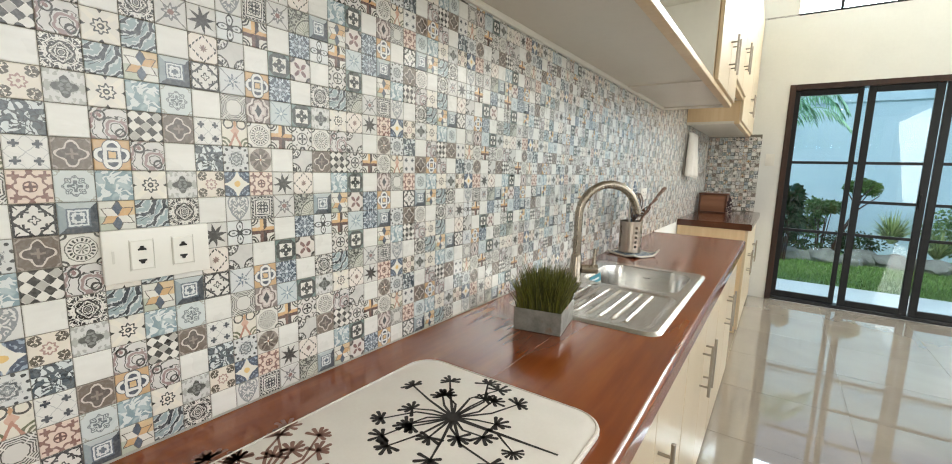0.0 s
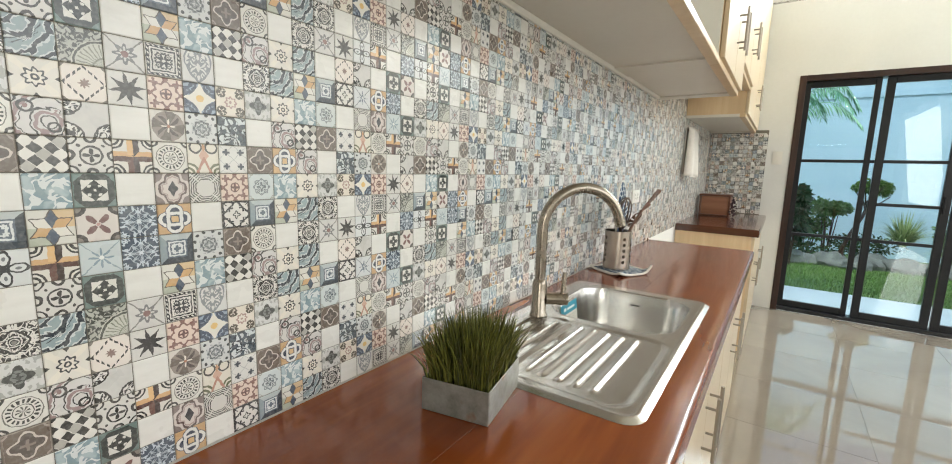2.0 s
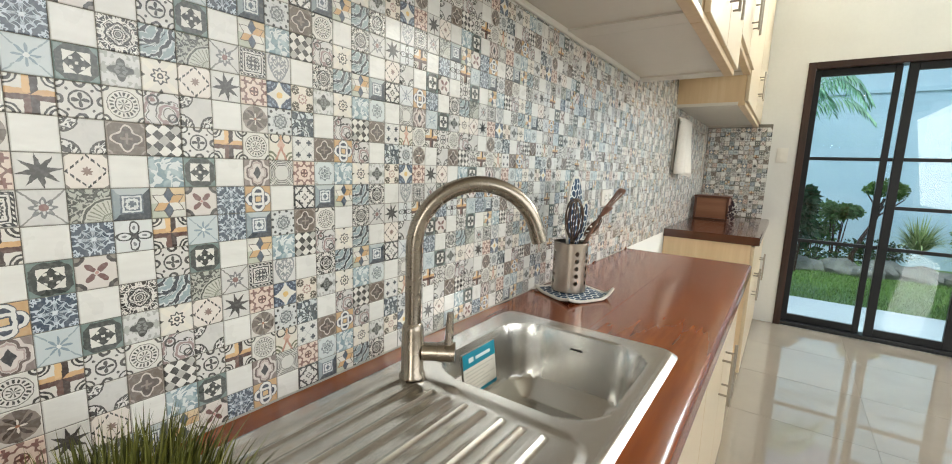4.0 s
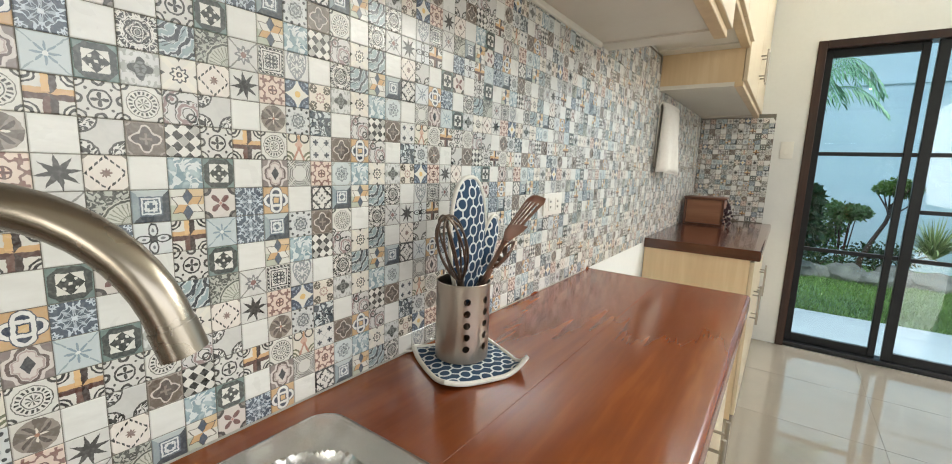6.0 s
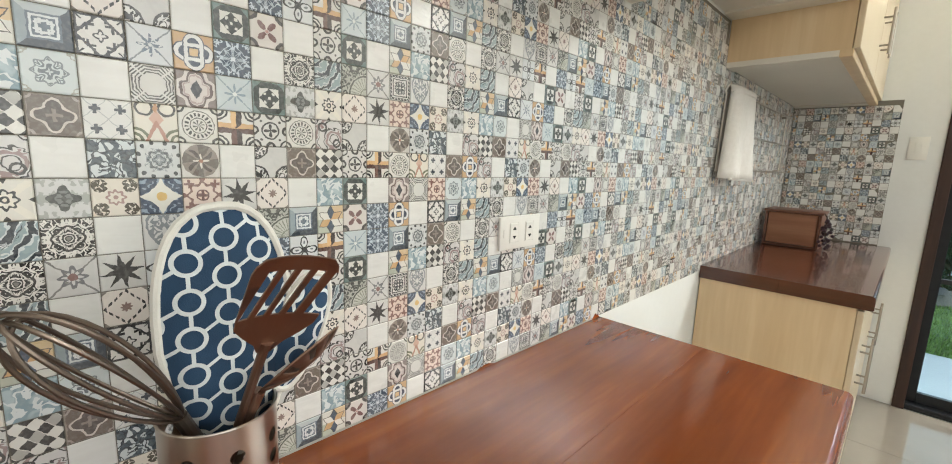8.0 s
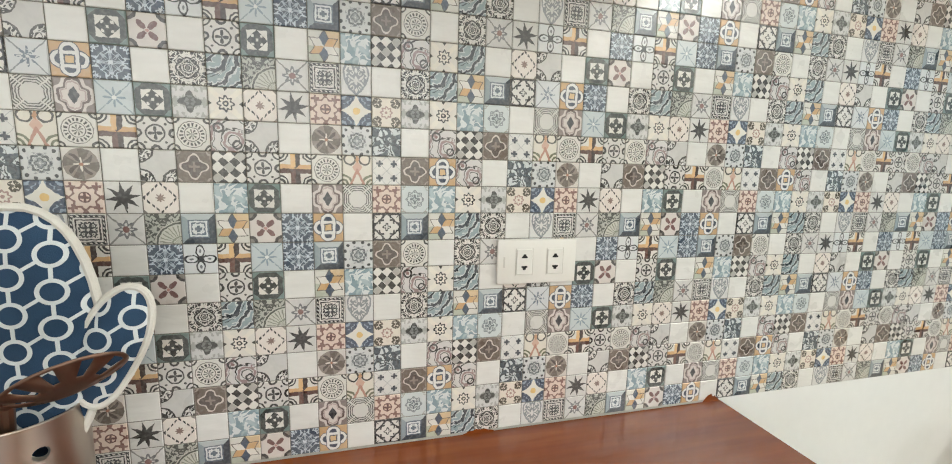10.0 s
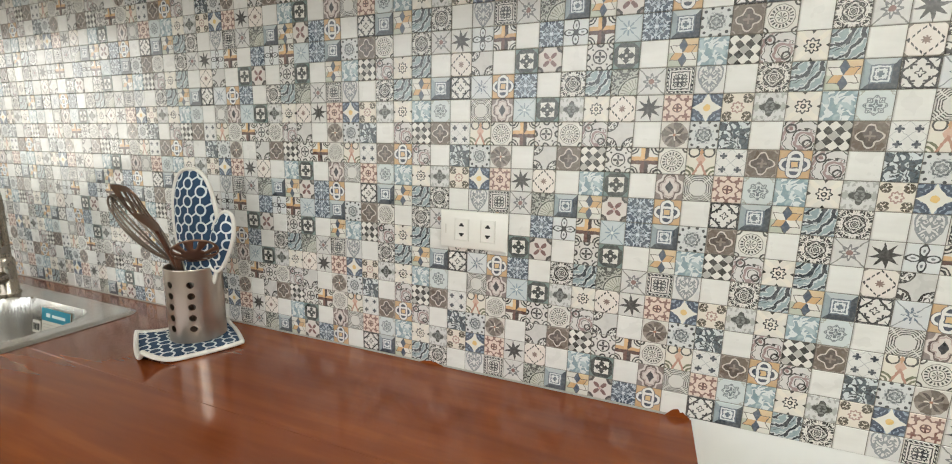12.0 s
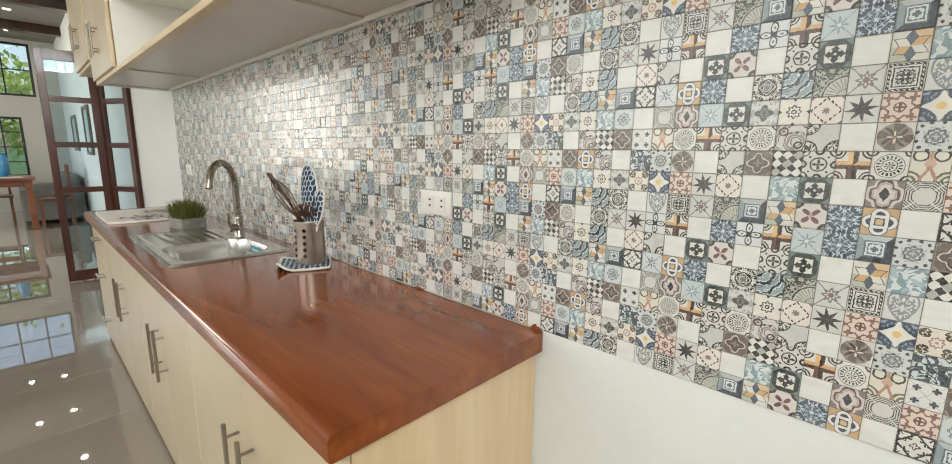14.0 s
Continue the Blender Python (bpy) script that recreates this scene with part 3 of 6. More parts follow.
def tube(points, radius, sides=10, caps=True):
    """A round bar swept along points; radius is one number or one per point."""
    bm = bmesh.new()
    pts = [Vector(p) for p in points]
    radii = radius if isinstance(radius, (list, tuple)) else [radius] * len(pts)
    rings, up = [], None
    for i, p in enumerate(pts):
        d = (pts[min(i + 1, len(pts) - 1)] - pts[max(i - 1, 0)]).normalized()
        if up is None:
            up = d.orthogonal().normalized()
        up = (up - d * up.dot(d)).normalized()
        side = d.cross(up)
        rings.append([bm.verts.new(p + (up * math.cos(k * math.tau / sides) + side * math.sin(k * math.tau / sides)) * radii[i]) for k in range(sides)])
    for a, b in zip(rings, rings[1:]):
        for k in range(sides):
            bm.faces.new((a[k], a[(k + 1) % sides], b[(k + 1) % sides], b[k]))
    if caps:
        bm.faces.new(rings[0][::-1])
        bm.faces.new(rings[-1])
    bmesh.ops.recalc_face_normals(bm, faces=bm.faces[:])
    return bm


def lathe(profile, centre, sides=32):
    """A profile of (radius, height) turned about the upright line through centre."""
    bm = bmesh.new()
    cx, cy, cz = centre
    rings = [[bm.verts.new((cx + r * math.cos(k * math.tau / sides), cy + r * math.sin(k * math.tau / sides), cz + z)) for k in range(sides)] for r, z in profile]
    for a, b in zip(rings, rings[1:]):
        for k in range(sides):
            bm.faces.new((a[k], a[(k + 1) % sides], b[(k + 1) % sides], b[k]))
    bm.faces.new(rings[0][::-1])
    bm.faces.new(rings[-1])
    bmesh.ops.recalc_face_normals(bm, faces=bm.faces[:])
    return bm


def slab(outline, z0, z1, bevel=0.0, seg=2):
    """A flat plate from a closed outline of (x, y)."""
    bm = bmesh.new()
    f = bm.faces.new([bm.verts.new((x, y, z0)) for x, y in outline])
    e = bmesh.ops.extrude_face_region(bm, geom=[f])
    bmesh.ops.translate(bm, verts=[v for v in e["geom"] if isinstance(v, bmesh.types.BMVert)], vec=(0, 0, z1 - z0))
    bmesh.ops.recalc_face_normals(bm, faces=bm.faces[:])
    if bevel:
        edges = [ed for ed in bm.edges if abs(ed.verts[0].co.z - ed.verts[1].co.z) < 1e-6]
        bmesh.ops.bevel(bm, geom=edges, offset=bevel, segments=seg, affect="EDGES", profile=0.5)
    return bm


def rounded(x0, y0, x1, y1, r, n=6):
    """The outline of a rectangle with round corners."""
    out = []
    for cx, cy, a0 in ((x1 - r, y1 - r, 0), (x0 + r, y1 - r, 90), (x0 + r, y0 + r, 180), (x1 - r, y0 + r, 270)):
        for k in range(n + 1):
            a = radians(a0 + 90 * k / n)
            out.append((cx + r * math.cos(a), cy + r * math.sin(a)))
    return out


def along(profile, y0, y1, bevel=0.0):
    """A profile of (x, z) drawn out from y0 to y1."""
    bm = bmesh.new()
    a = [bm.verts.new((x, y0, z)) for x, z in profile]
    b = [bm.verts.new((x, y1, z)) for x, z in profile]
    for k in range(len(a)):
        j = (k + 1) % len(a)
        bm.faces.new((a[k], a[j], b[j], b[k]))
    bm.faces.new(a[::-1])
    bm.faces.new(b)
    bmesh.ops.recalc_face_normals(bm, faces=bm.faces[:])
    if bevel:
        ends = [e for e in bm.edges if e.verts[0].co.y == e.verts[1].co.y == y1]
        bmesh.ops.bevel(bm, geom=ends, offset=bevel, segments=3, affect="EDGES", profile=0.5)
    return bm


# ---- structure ----
END_Y, FAR_Y, SIDE_X, TOP_Z = 2.6, -11.5, 3.5, 3.3
CELL = 0.0375
ROW0_Z = 0.85 + 16.55 * CELL
TILE_Y0, TILE_TOP = -2.72, 1.72
floor = thing("floor", (0, 0, 0), "glossy cream porcelain floor tiles with thin joints", "floor", "", "structure")
part("joint_bed", box(-0.2, FAR_Y, -0.12, SIDE_X, END_Y, -0.003), plain("floor_grout", "898070", "928878", 0.6), floor)
wall_west = thing("wall_west", (0, 0, 0), "long kitchen wall, cream paint with patterned mosaic tiles", "wall", "", "structure")
part("masonry", box(-0.15, FAR_Y, 0, -0.002, END_Y, TOP_Z), PAINT, wall_west, "cream painted wall")
part("sealant", box(-0.0019, TILE_Y0, 0.82, 0.0004, 0.40, 0.852), PAINT_GREY, wall_west)
part("grout", join(box(-0.0019, TILE_Y0, 0.852, -0.0003, END_Y, TILE_TOP), box(-0.0019, 0.428, TILE_TOP, -0.0003, 1.212, 1.80)), GROUT, wall_west, "grey grout bed")
DX0, DX1, DTOP = 0.65, 2.85, 2.115
wall_north = thing("wall_north", (0, END_Y, 0), "cream wall with sliding door and clerestory opening", "wall", "", "structure")
part("masonry", join(box(-0.15, END_Y, 0, DX0, END_Y + 0.15, TOP_Z), box(DX0, END_Y, DTOP, SIDE_X, END_Y + 0.15, 2.745),
                     box(DX1, END_Y, 0, SIDE_X, END_Y + 0.15, DTOP), box(DX0, END_Y, 3.22, SIDE_X, END_Y + 0.15, TOP_Z)), PAINT, wall_north)
part("grout", box(0.002, END_Y - 0.0006, 0.86, 0.471, END_Y - 0.0001, 1.655), GROUT, wall_north)
# Out of view; both long openings are invented to hold the fill lamps.
wall_east = thing("wall_east", (SIDE_X, 0, 0), "unseen cream wall opposite the counter with two openings added for fill lamps", "wall", "", "structure")
part("masonry", join(box(SIDE_X, FAR_Y, 0, SIDE_X + 0.15, -9.8, TOP_Z), box(SIDE_X, -6.2, 0, SIDE_X + 0.15, -3.0, TOP_Z), box(SIDE_X, 0.6, 0, SIDE_X + 0.15, END_Y + 0.15, TOP_Z),
                     box(SIDE_X, -3.0, 0, SIDE_X + 0.15, 0.6, 0.95), box(SIDE_X, -3.0, 2.55, SIDE_X + 0.15, 0.6, TOP_Z),
                     box(SIDE_X, -9.8, 0, SIDE_X + 0.15, -6.2, 0.5), box(SIDE_X, -9.8, 2.95, SIDE_X + 0.15, -6.2, TOP_Z)), PAINT, wall_east)
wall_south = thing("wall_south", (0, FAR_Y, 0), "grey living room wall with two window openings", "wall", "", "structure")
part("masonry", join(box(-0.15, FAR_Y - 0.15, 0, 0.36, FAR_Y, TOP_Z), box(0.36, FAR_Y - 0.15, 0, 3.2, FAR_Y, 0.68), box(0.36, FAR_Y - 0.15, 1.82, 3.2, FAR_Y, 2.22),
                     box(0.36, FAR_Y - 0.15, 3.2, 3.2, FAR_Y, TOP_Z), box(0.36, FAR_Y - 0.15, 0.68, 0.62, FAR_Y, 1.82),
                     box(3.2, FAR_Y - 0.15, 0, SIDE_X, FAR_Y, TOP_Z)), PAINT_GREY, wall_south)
solid("ceiling", box(-0.15, FAR_Y - 0.15, TOP_Z, SIDE_X + 0.15, END_Y + 0.15, TOP_Z + 0.1), CEIL, "white painted ceiling", "ceiling")

# Darker grey panel added below the white ceiling over the living area.
solid("ceiling_living", box(-0.0015, FAR_Y + 0.002, TOP_Z - 0.03, SIDE_X - 0.002, -6.6, TOP_Z - 0.002), plain("ceiling_panel_grey", "6d6a64", "787570", 0.7, scale=2.0), "grey panel added under the living room ceiling", "ceiling")


def ceiling_beam(y):
    return solid("beam", box(0.0, y - 0.09, TOP_Z - 0.17, SIDE_X, y + 0.09, TOP_Z - 0.032, 0.006), DARKWOOD, "dark wooden beam under the ceiling", "beam")


for by in (-7.8, -9.8):
    ceiling_beam(by)


def downlight(x, y):
    t = thing("downlight", (x, y, TOP_Z), "small round recessed ceiling downlight", "lamp", "ceiling downlights")
    top = TOP_Z - 0.031 if y < -6.6 else TOP_Z
    part("ring", lathe([(0.05, -0.004), (0.055, -0.008), (0.042, -0.012), (0.04, -0.002)], (x, y, top)), WHITE_PLASTIC, t)
    part("bulb", lathe([(0.036, -0.003), (0.036, -0.009), (0.02, -0.011)], (x, y, top)), LAMP, t)


LAMP = lit("lamp_glow", (1.0, 0.93, 0.8, 1), 60.0)
for lx, ly in ((0.62, -7.2), (0.62, -8.9), (1.05, -8.8), (0.64, -10.6), (1.1, -10.7), (1.9, -7.2), (1.9, -9.0), (1.9, -3.4)):
    downlight(lx, ly)


# sliding door
def sash(name, parent, x0, x1, z0, z1, y, bars, stile=0.05, mat=None, thick=0.035):
    """A glazed leaf: two stiles, two rails, crossbars and panes between them."""
    mat = mat or BLACKALU
    leaf = part(name, join(box(x0, y, z0, x0 + stile, y + thick, z1, 0.003), box(x1 - stile, y, z0, x1, y + thick, z1, 0.003)), mat, parent)
    part("rail", box(x0 + stile, y + 0.001, z0, x1 - stile, y + thick - 0.001, z0 + 0.06, 0.002), mat, leaf)
    part("rail", box(x0 + stile, y + 0.001, z1 - 0.05, x1 - stile, y + thick - 0.001, z1, 0.002), mat, leaf)
    edges = [z0 + 0.06] + list(bars) + [z1 - 0.05]
    for b in bars:
        part("crossbar", box(x0 + stile, y + 0.004, b - 0.013, x1 - stile, y + thick - 0.004, b + 0.013, 0.002), mat, leaf)
    for a, b in zip(edges, edges[1:]):
        p = part("pane", box(x0 + stile - 0.004, y + thick / 2 - 0.003, a, x1 - stile + 0.004, y + thick / 2 + 0.003, b), CLEAR, leaf, "clear glass")
        p.visible_shadow = False
    return leaf


door_1 = thing("door_1", (DX0, END_Y, 0), "closed dark framed glass sliding door to the garden", "sliding door", "", "structure")
part("door_frame", join(box(DX0, END_Y - 0.012, 0, DX0 + 0.05, END_Y + 0.13, DTOP, 0.003), box(DX1 - 0.05, END_Y - 0.012, 0, DX1, END_Y + 0.13, DTOP, 0.003),
                        box(DX0 + 0.05, END_Y - 0.012, DTOP - 0.05, DX1 - 0.05, END_Y + 0.13, DTOP, 0.003)), DARKWOOD, door_1, "dark brown wooden frame")
part("threshold", box(DX0 + 0.05, END_Y + 0.005, 0.0, DX1 - 0.05, END_Y + 0.13, 0.03, 0.003), BLACKALU, door_1)
sash("leaf", door_1, DX0 + 0.05, 1.205, 0.03, DTOP - 0.05, END_Y + 0.055, (0.72, 1.385), 0.04)
slim = part("side_pane", box(1.205, END_Y + 0.07, 0.03, 1.233, END_Y + 0.076, DTOP - 0.05), CLEAR, door_1, "narrow glass strip")
slim.visible_shadow = False
for sz in (0.72, 1.385):
    part("crossbar", box(1.205, END_Y + 0.06, sz - 0.013, 1.233, END_Y + 0.085, sz + 0.013), BLACKALU, door_1)
sash("leaf", door_1, 1.233, 1.72, 0.03, DTOP - 0.05, END_Y + 0.03, (0.72, 1.03, 1.385), 0.055)
sash("leaf", door_1, 1.73, 2.26, 0.03, DTOP - 0.05, END_Y + 0.03, (0.72, 1.03, 1.385), 0.055)
sash("leaf", door_1, 2.25, DX1 - 0.05, 0.03, DTOP - 0.05, END_Y + 0.075, (0.72, 1.385))
part("door_handle", box(1.675, END_Y + 0.012, 0.98, 1.69, END_Y + 0.03, 1.12, 0.003), BLACKALU, door_1)
window_1 = thing("window_1", (DX0, END_Y, 2.745), "clerestory window strip with thin black frame", "window", "", "structure")
part("window_frame", join(box(DX0 - 0.32, END_Y + 0.0, 2.745, SIDE_X, END_Y + 0.06, 2.765, 0.002), box(DX0, END_Y, 3.2, SIDE_X, END_Y + 0.06, 3.22)), BLACKALU, window_1)
for mx in (0.95, 1.75, 2.55):
    part("mullion", box(mx, END_Y + 0.005, 2.765, mx + 0.025, END_Y + 0.055, 3.2), BLACKALU, window_1)
p = part("pane", box(DX0, END_Y + 0.027, 2.765, SIDE_X, END_Y + 0.033, 3.2), CLEAR, window_1)
p.visible_shadow = False


# bi-fold glass doors toward the living room
def fold_leaf(a, b, z0=0.01, z1=2.1):
    a, b = Vector((*a, 0)), Vector((*b, 0))
    w = (b - a).length
    ang = math.atan2(b.y - a.y, b.x - a.x)
    m = Matrix.Translation(a) @ Matrix.Rotation(ang, 4, "Z")
    bars = [0.42, 0.87, 1.28, 1.68]
    leaf = part("leaf", moved(join(box(0, -0.02, z0, 0.055, 0.02, z1, 0.003), box(w - 0.055, -0.02, z0, w, 0.02, z1, 0.003)), m), REDWOOD, door_2)
    for za, zb in ((z0, z0 + 0.1), (z1 - 0.09, z1)):
        part("rail", moved(box(0.055, -0.019, za, w - 0.055, 0.019, zb, 0.002), m), REDWOOD, leaf)
    for z in bars[1:]:
        part("crossbar", moved(box(0.055, -0.017, z - 0.025, w - 0.055, 0.017, z + 0.025, 0.002), m), REDWOOD, leaf)
    for za, zb in zip([z0 + 0.1] + bars[1:], bars[1:] + [z1 - 0.09]):
        g = part("pane", moved(box(0.05, -0.003, za, w - 0.05, 0.003, zb), m), CLEAR, leaf, "clear glass")
        g.visible_shadow = False


door_2 = thing("door_2", (0.2, -4.5, 0), "mahogany glazed bi-fold door folded open", "folding door", "", "structure")
fold_leaf((0.195, -4.53), (0.585, -4.56))
fold_leaf((0.012, -4.2), (0.185, -4.53))


# ---- counters and base cabinets ----
C1Y0, C1Y1, CZ, CX = -2.82, 0.402, 0.849, 0.536


def nose(x0, x1, top, thick, r=0.012):
    pts = [(x0, top - thick), (x1 - 0.004, top - thick), (x1, top - thick + 0.004)]
    for k in range(7):
        a = radians(k * 15)
        pts.append((x1 - r + r * math.cos(a), top - r + r * math.sin(a)))
    return pts + [(x0, top)]


counter = thing("countertop", (0.27, 0, CZ), "glossy red-brown varnished wooden countertop with sink cutout", "countertop")
MID = 0.268


def flat_board(x0, x1, top, thick):
    return [(x0, top - thick), (x1, top - thick), (x1, top - 0.0008), (x1 - 0.0006, top), (x0, top)]


back, front = flat_board(0.001, MID - 0.0002, CZ, 0.048), nose(MID + 0.0002, CX, CZ, 0.048)
part("back_board", join(along(back, C1Y0, -1.24), along(back, -0.86, C1Y1, 0.004), box(0.001, -1.24, CZ - 0.048, 0.098, -0.86, CZ)), COUNTER, counter)
part("front_board", join(along(front, C1Y0, -1.24), along(front, -0.86, C1Y1, 0.004), along(nose(0.452, CX, CZ, 0.048), -1.24, -0.86)), COUNTER, counter)


def bar_handle(z0, z1, x, y, owner, flat=False):
    """A steel bar pull on two posts; flat: level along y."""
    if flat:
        h = part("handle", tube([(x + 0.032, y - 0.065, z0), (x + 0.032, y + 0.065, z0)], 0.0055, 10), STEEL, owner, "brushed steel bar handle")
        posts = [(y - 0.045, z0), (y + 0.045, z0)]
    else:
        h = part("handle", tube([(x + 0.032, y, z0), (x + 0.032, y, z1)], 0.0055, 10), STEEL, owner, "brushed steel bar handle")
        posts = [(y, z0 + 0.035), (y, z1 - 0.035)]
    for py, pz in posts:
        part("post", tube([(x, py, pz), (x + 0.03, py, pz)], 0.004, 8), STEEL, owner)


def base_unit(y0, y1, top, kind_, x=0.488, side=True):
    t = thing("base_cabinet", (x / 2, (y0 + y1) / 2, 0), "pale birch laminate base cabinet with cream fronts and bar handles", "cabinet", "base cabinets")
    part("side_panel", box(0.002, y0 + 0.001, 0.0, x, y0 + 0.018, top), BIRCH, t)
    part("side_panel", box(0.002, y1 - 0.018, 0.0, x, y1 - 0.001, top), BIRCH, t)
    part("bottom_panel", box(0.002, y0 + 0.018, 0.0, x - 0.002, y1 - 0.018, 0.05), BIRCH, t)
    part("back_panel", box(0.002, y0 + 0.018, 0.05, 0.02, y1 - 0.018, top - 0.2), BIRCH, t)
    if kind_ == "drawers":
        for za, zb in ((0.03, 0.34), (0.345, 0.58), (0.585, top - 0.008)):
            d = part("drawer", box(x + 0.001, y0 + 0.003, za, x + 0.019, y1 - 0.003, zb, 0.002), DOORFACE, t)
            bar_handle((za + zb) / 2 + 0.03, 0, x + 0.019, (y0 + y1) / 2, d, True)
    else:
        mid = (y0 + y1) / 2
        for a, b, hy in ((y0 + 0.003, mid - 0.0015, mid - 0.045), (mid + 0.0015, y1 - 0.003, mid + 0.045)):
            d = part("door", box(x + 0.001, a, 0.03, x + 0.019, b, top - 0.008, 0.002), DOORFACE, t)
            bar_handle(0.43, 0.625, x + 0.019, hy, d)
    return t


CB = CZ - 0.049
base_unit(-2.80, -2.12, CB, "drawers")
base_unit(-2.118, -1.32, CB, "doors")
base_unit(-1.318, -0.52, CB, "doors")
base_unit(-0.518, 0.385, CB, "doors")
C2Z, C2Y0 = 0.875, 1.205
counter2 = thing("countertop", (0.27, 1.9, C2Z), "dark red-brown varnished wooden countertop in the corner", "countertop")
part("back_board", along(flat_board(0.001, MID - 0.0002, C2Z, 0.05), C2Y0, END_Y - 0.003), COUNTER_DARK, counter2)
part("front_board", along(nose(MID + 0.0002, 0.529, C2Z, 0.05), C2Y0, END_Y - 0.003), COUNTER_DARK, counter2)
base_unit(C2Y0 + 0.012, 1.905, C2Z - 0.051, "doors")
base_unit(1.907, END_Y - 0.004, C2Z - 0.051, "doors")

# ---- wall cabinets ----
UX = 0.372


def wall_unit(y0, y1, z0, z1, doors, x=UX, label="cream fronted wall cabinet with bar handles"):
    t = thing("wall_cabinet", (0, (y0 + y1) / 2, z0), label, "cabinet", "wall cabinets")
    part("side_panel", box(0.002, y0, z0 + 0.02, x, y0 + 0.018, z1), BIRCH, t)
    part("side_panel", box(0.002, y1 - 0.018, z0 + 0.02, x, y1, z1), BIRCH, t)
    part("top_panel", box(0.002, y0 + 0.018, z1 - 0.018, x, y1 - 0.018, z1), BIRCH, t)
    part("back_panel", box(0.002, y0 + 0.018, z0 + 0.02, 0.012, y1 - 0.018, z1 - 0.018), BIRCH, t)
    part("bottom_board", join(box(0.002, y0, z0 + 0.008, x - 0.03, y1, z0 + 0.02),
                              box(0.002, y1 - 0.09, z0 + 0.001, x - 0.03, y1, z0 + 0.008), box(0.002, y0, z0 + 0.001, x - 0.03, y0 + 0.09, z0 + 0.008)), BOARD_UNDER, t)
    part("edge_band", box(x - 0.03, y0, z0 - 0.002, x + 0.006, y1, z0 + 0.0215, 0.002), BIRCH, t, "pale birch front edge")
    for a, b, hy in doors:
        d = part("door", box(x + 0.002, a + 0.002, z0 + 0.022, x + 0.02, b - 0.002, z1 - 0.002, 0.002), DOORFACE, t)
        if hy is not None:
            bar_handle(z0 + 0.12, z0 + 0.30, x + 0.02, hy, d)
    return t


UZ = 1.652
wall_unit(-2.86, -2.08, UZ, 2.75, ((-2.86, -2.47, -2.52), (-2.47, -2.08, -2.42)))
nic = wall_unit(-2.079, -0.381, UZ, 2.75, (), label="open white wall shelf between the cabinets")
part("shelf", box(0.014, -2.058, 2.02, UX - 0.01, -0.402, 2.04, 0.002), INSIDE, nic, "white shelf board")
part("lining", join(box(0.013, -2.06, UZ + 0.021, 0.016, -0.4, 2.73), box(0.016, -2.06, UZ + 0.021, UX, -2.057, 2.73), box(0.016, -0.403, UZ + 0.021, UX, -0.4, 2.73),
                    box(0.016, -2.057, UZ + 0.0205, UX - 0.002, -0.403, UZ + 0.023)), INSIDE, nic, "white melamine lining")
wall_unit(-0.38, 0.425, UZ, 2.75, ((-0.38, 0.02, -0.03), (0.02, 0.425, 0.07)))
wall_unit(0.427, 1.212, 1.80, 2.75, ((0.427, 0.82, 0.77), (0.82, 1.212, 0.87)), label="short cream wall cabinet above the refrigerator gap")
wall_unit(1.214, END_Y - 0.004, 1.632, 2.75, ((1.214, 1.905, 1.86), (1.905, END_Y - 0.004, 1.95)), 0.362)
wall_unit(-3.75, -2.98, 1.80, 2.75, ((-3.75, -3.365, -3.41), (-3.365, -2.98, -3.32)), label="high cream wall cabinet with bar handles")

solid("trim", along([(0.0012, UZ - 0.008), (0.009, UZ - 0.008), (0.012, UZ - 0.004), (0.012, UZ + 0.007), (0.0012, UZ + 0.007)], -2.71, 0.335), INSIDE, "thin white bead between tiles and wall cabinets", "trim")

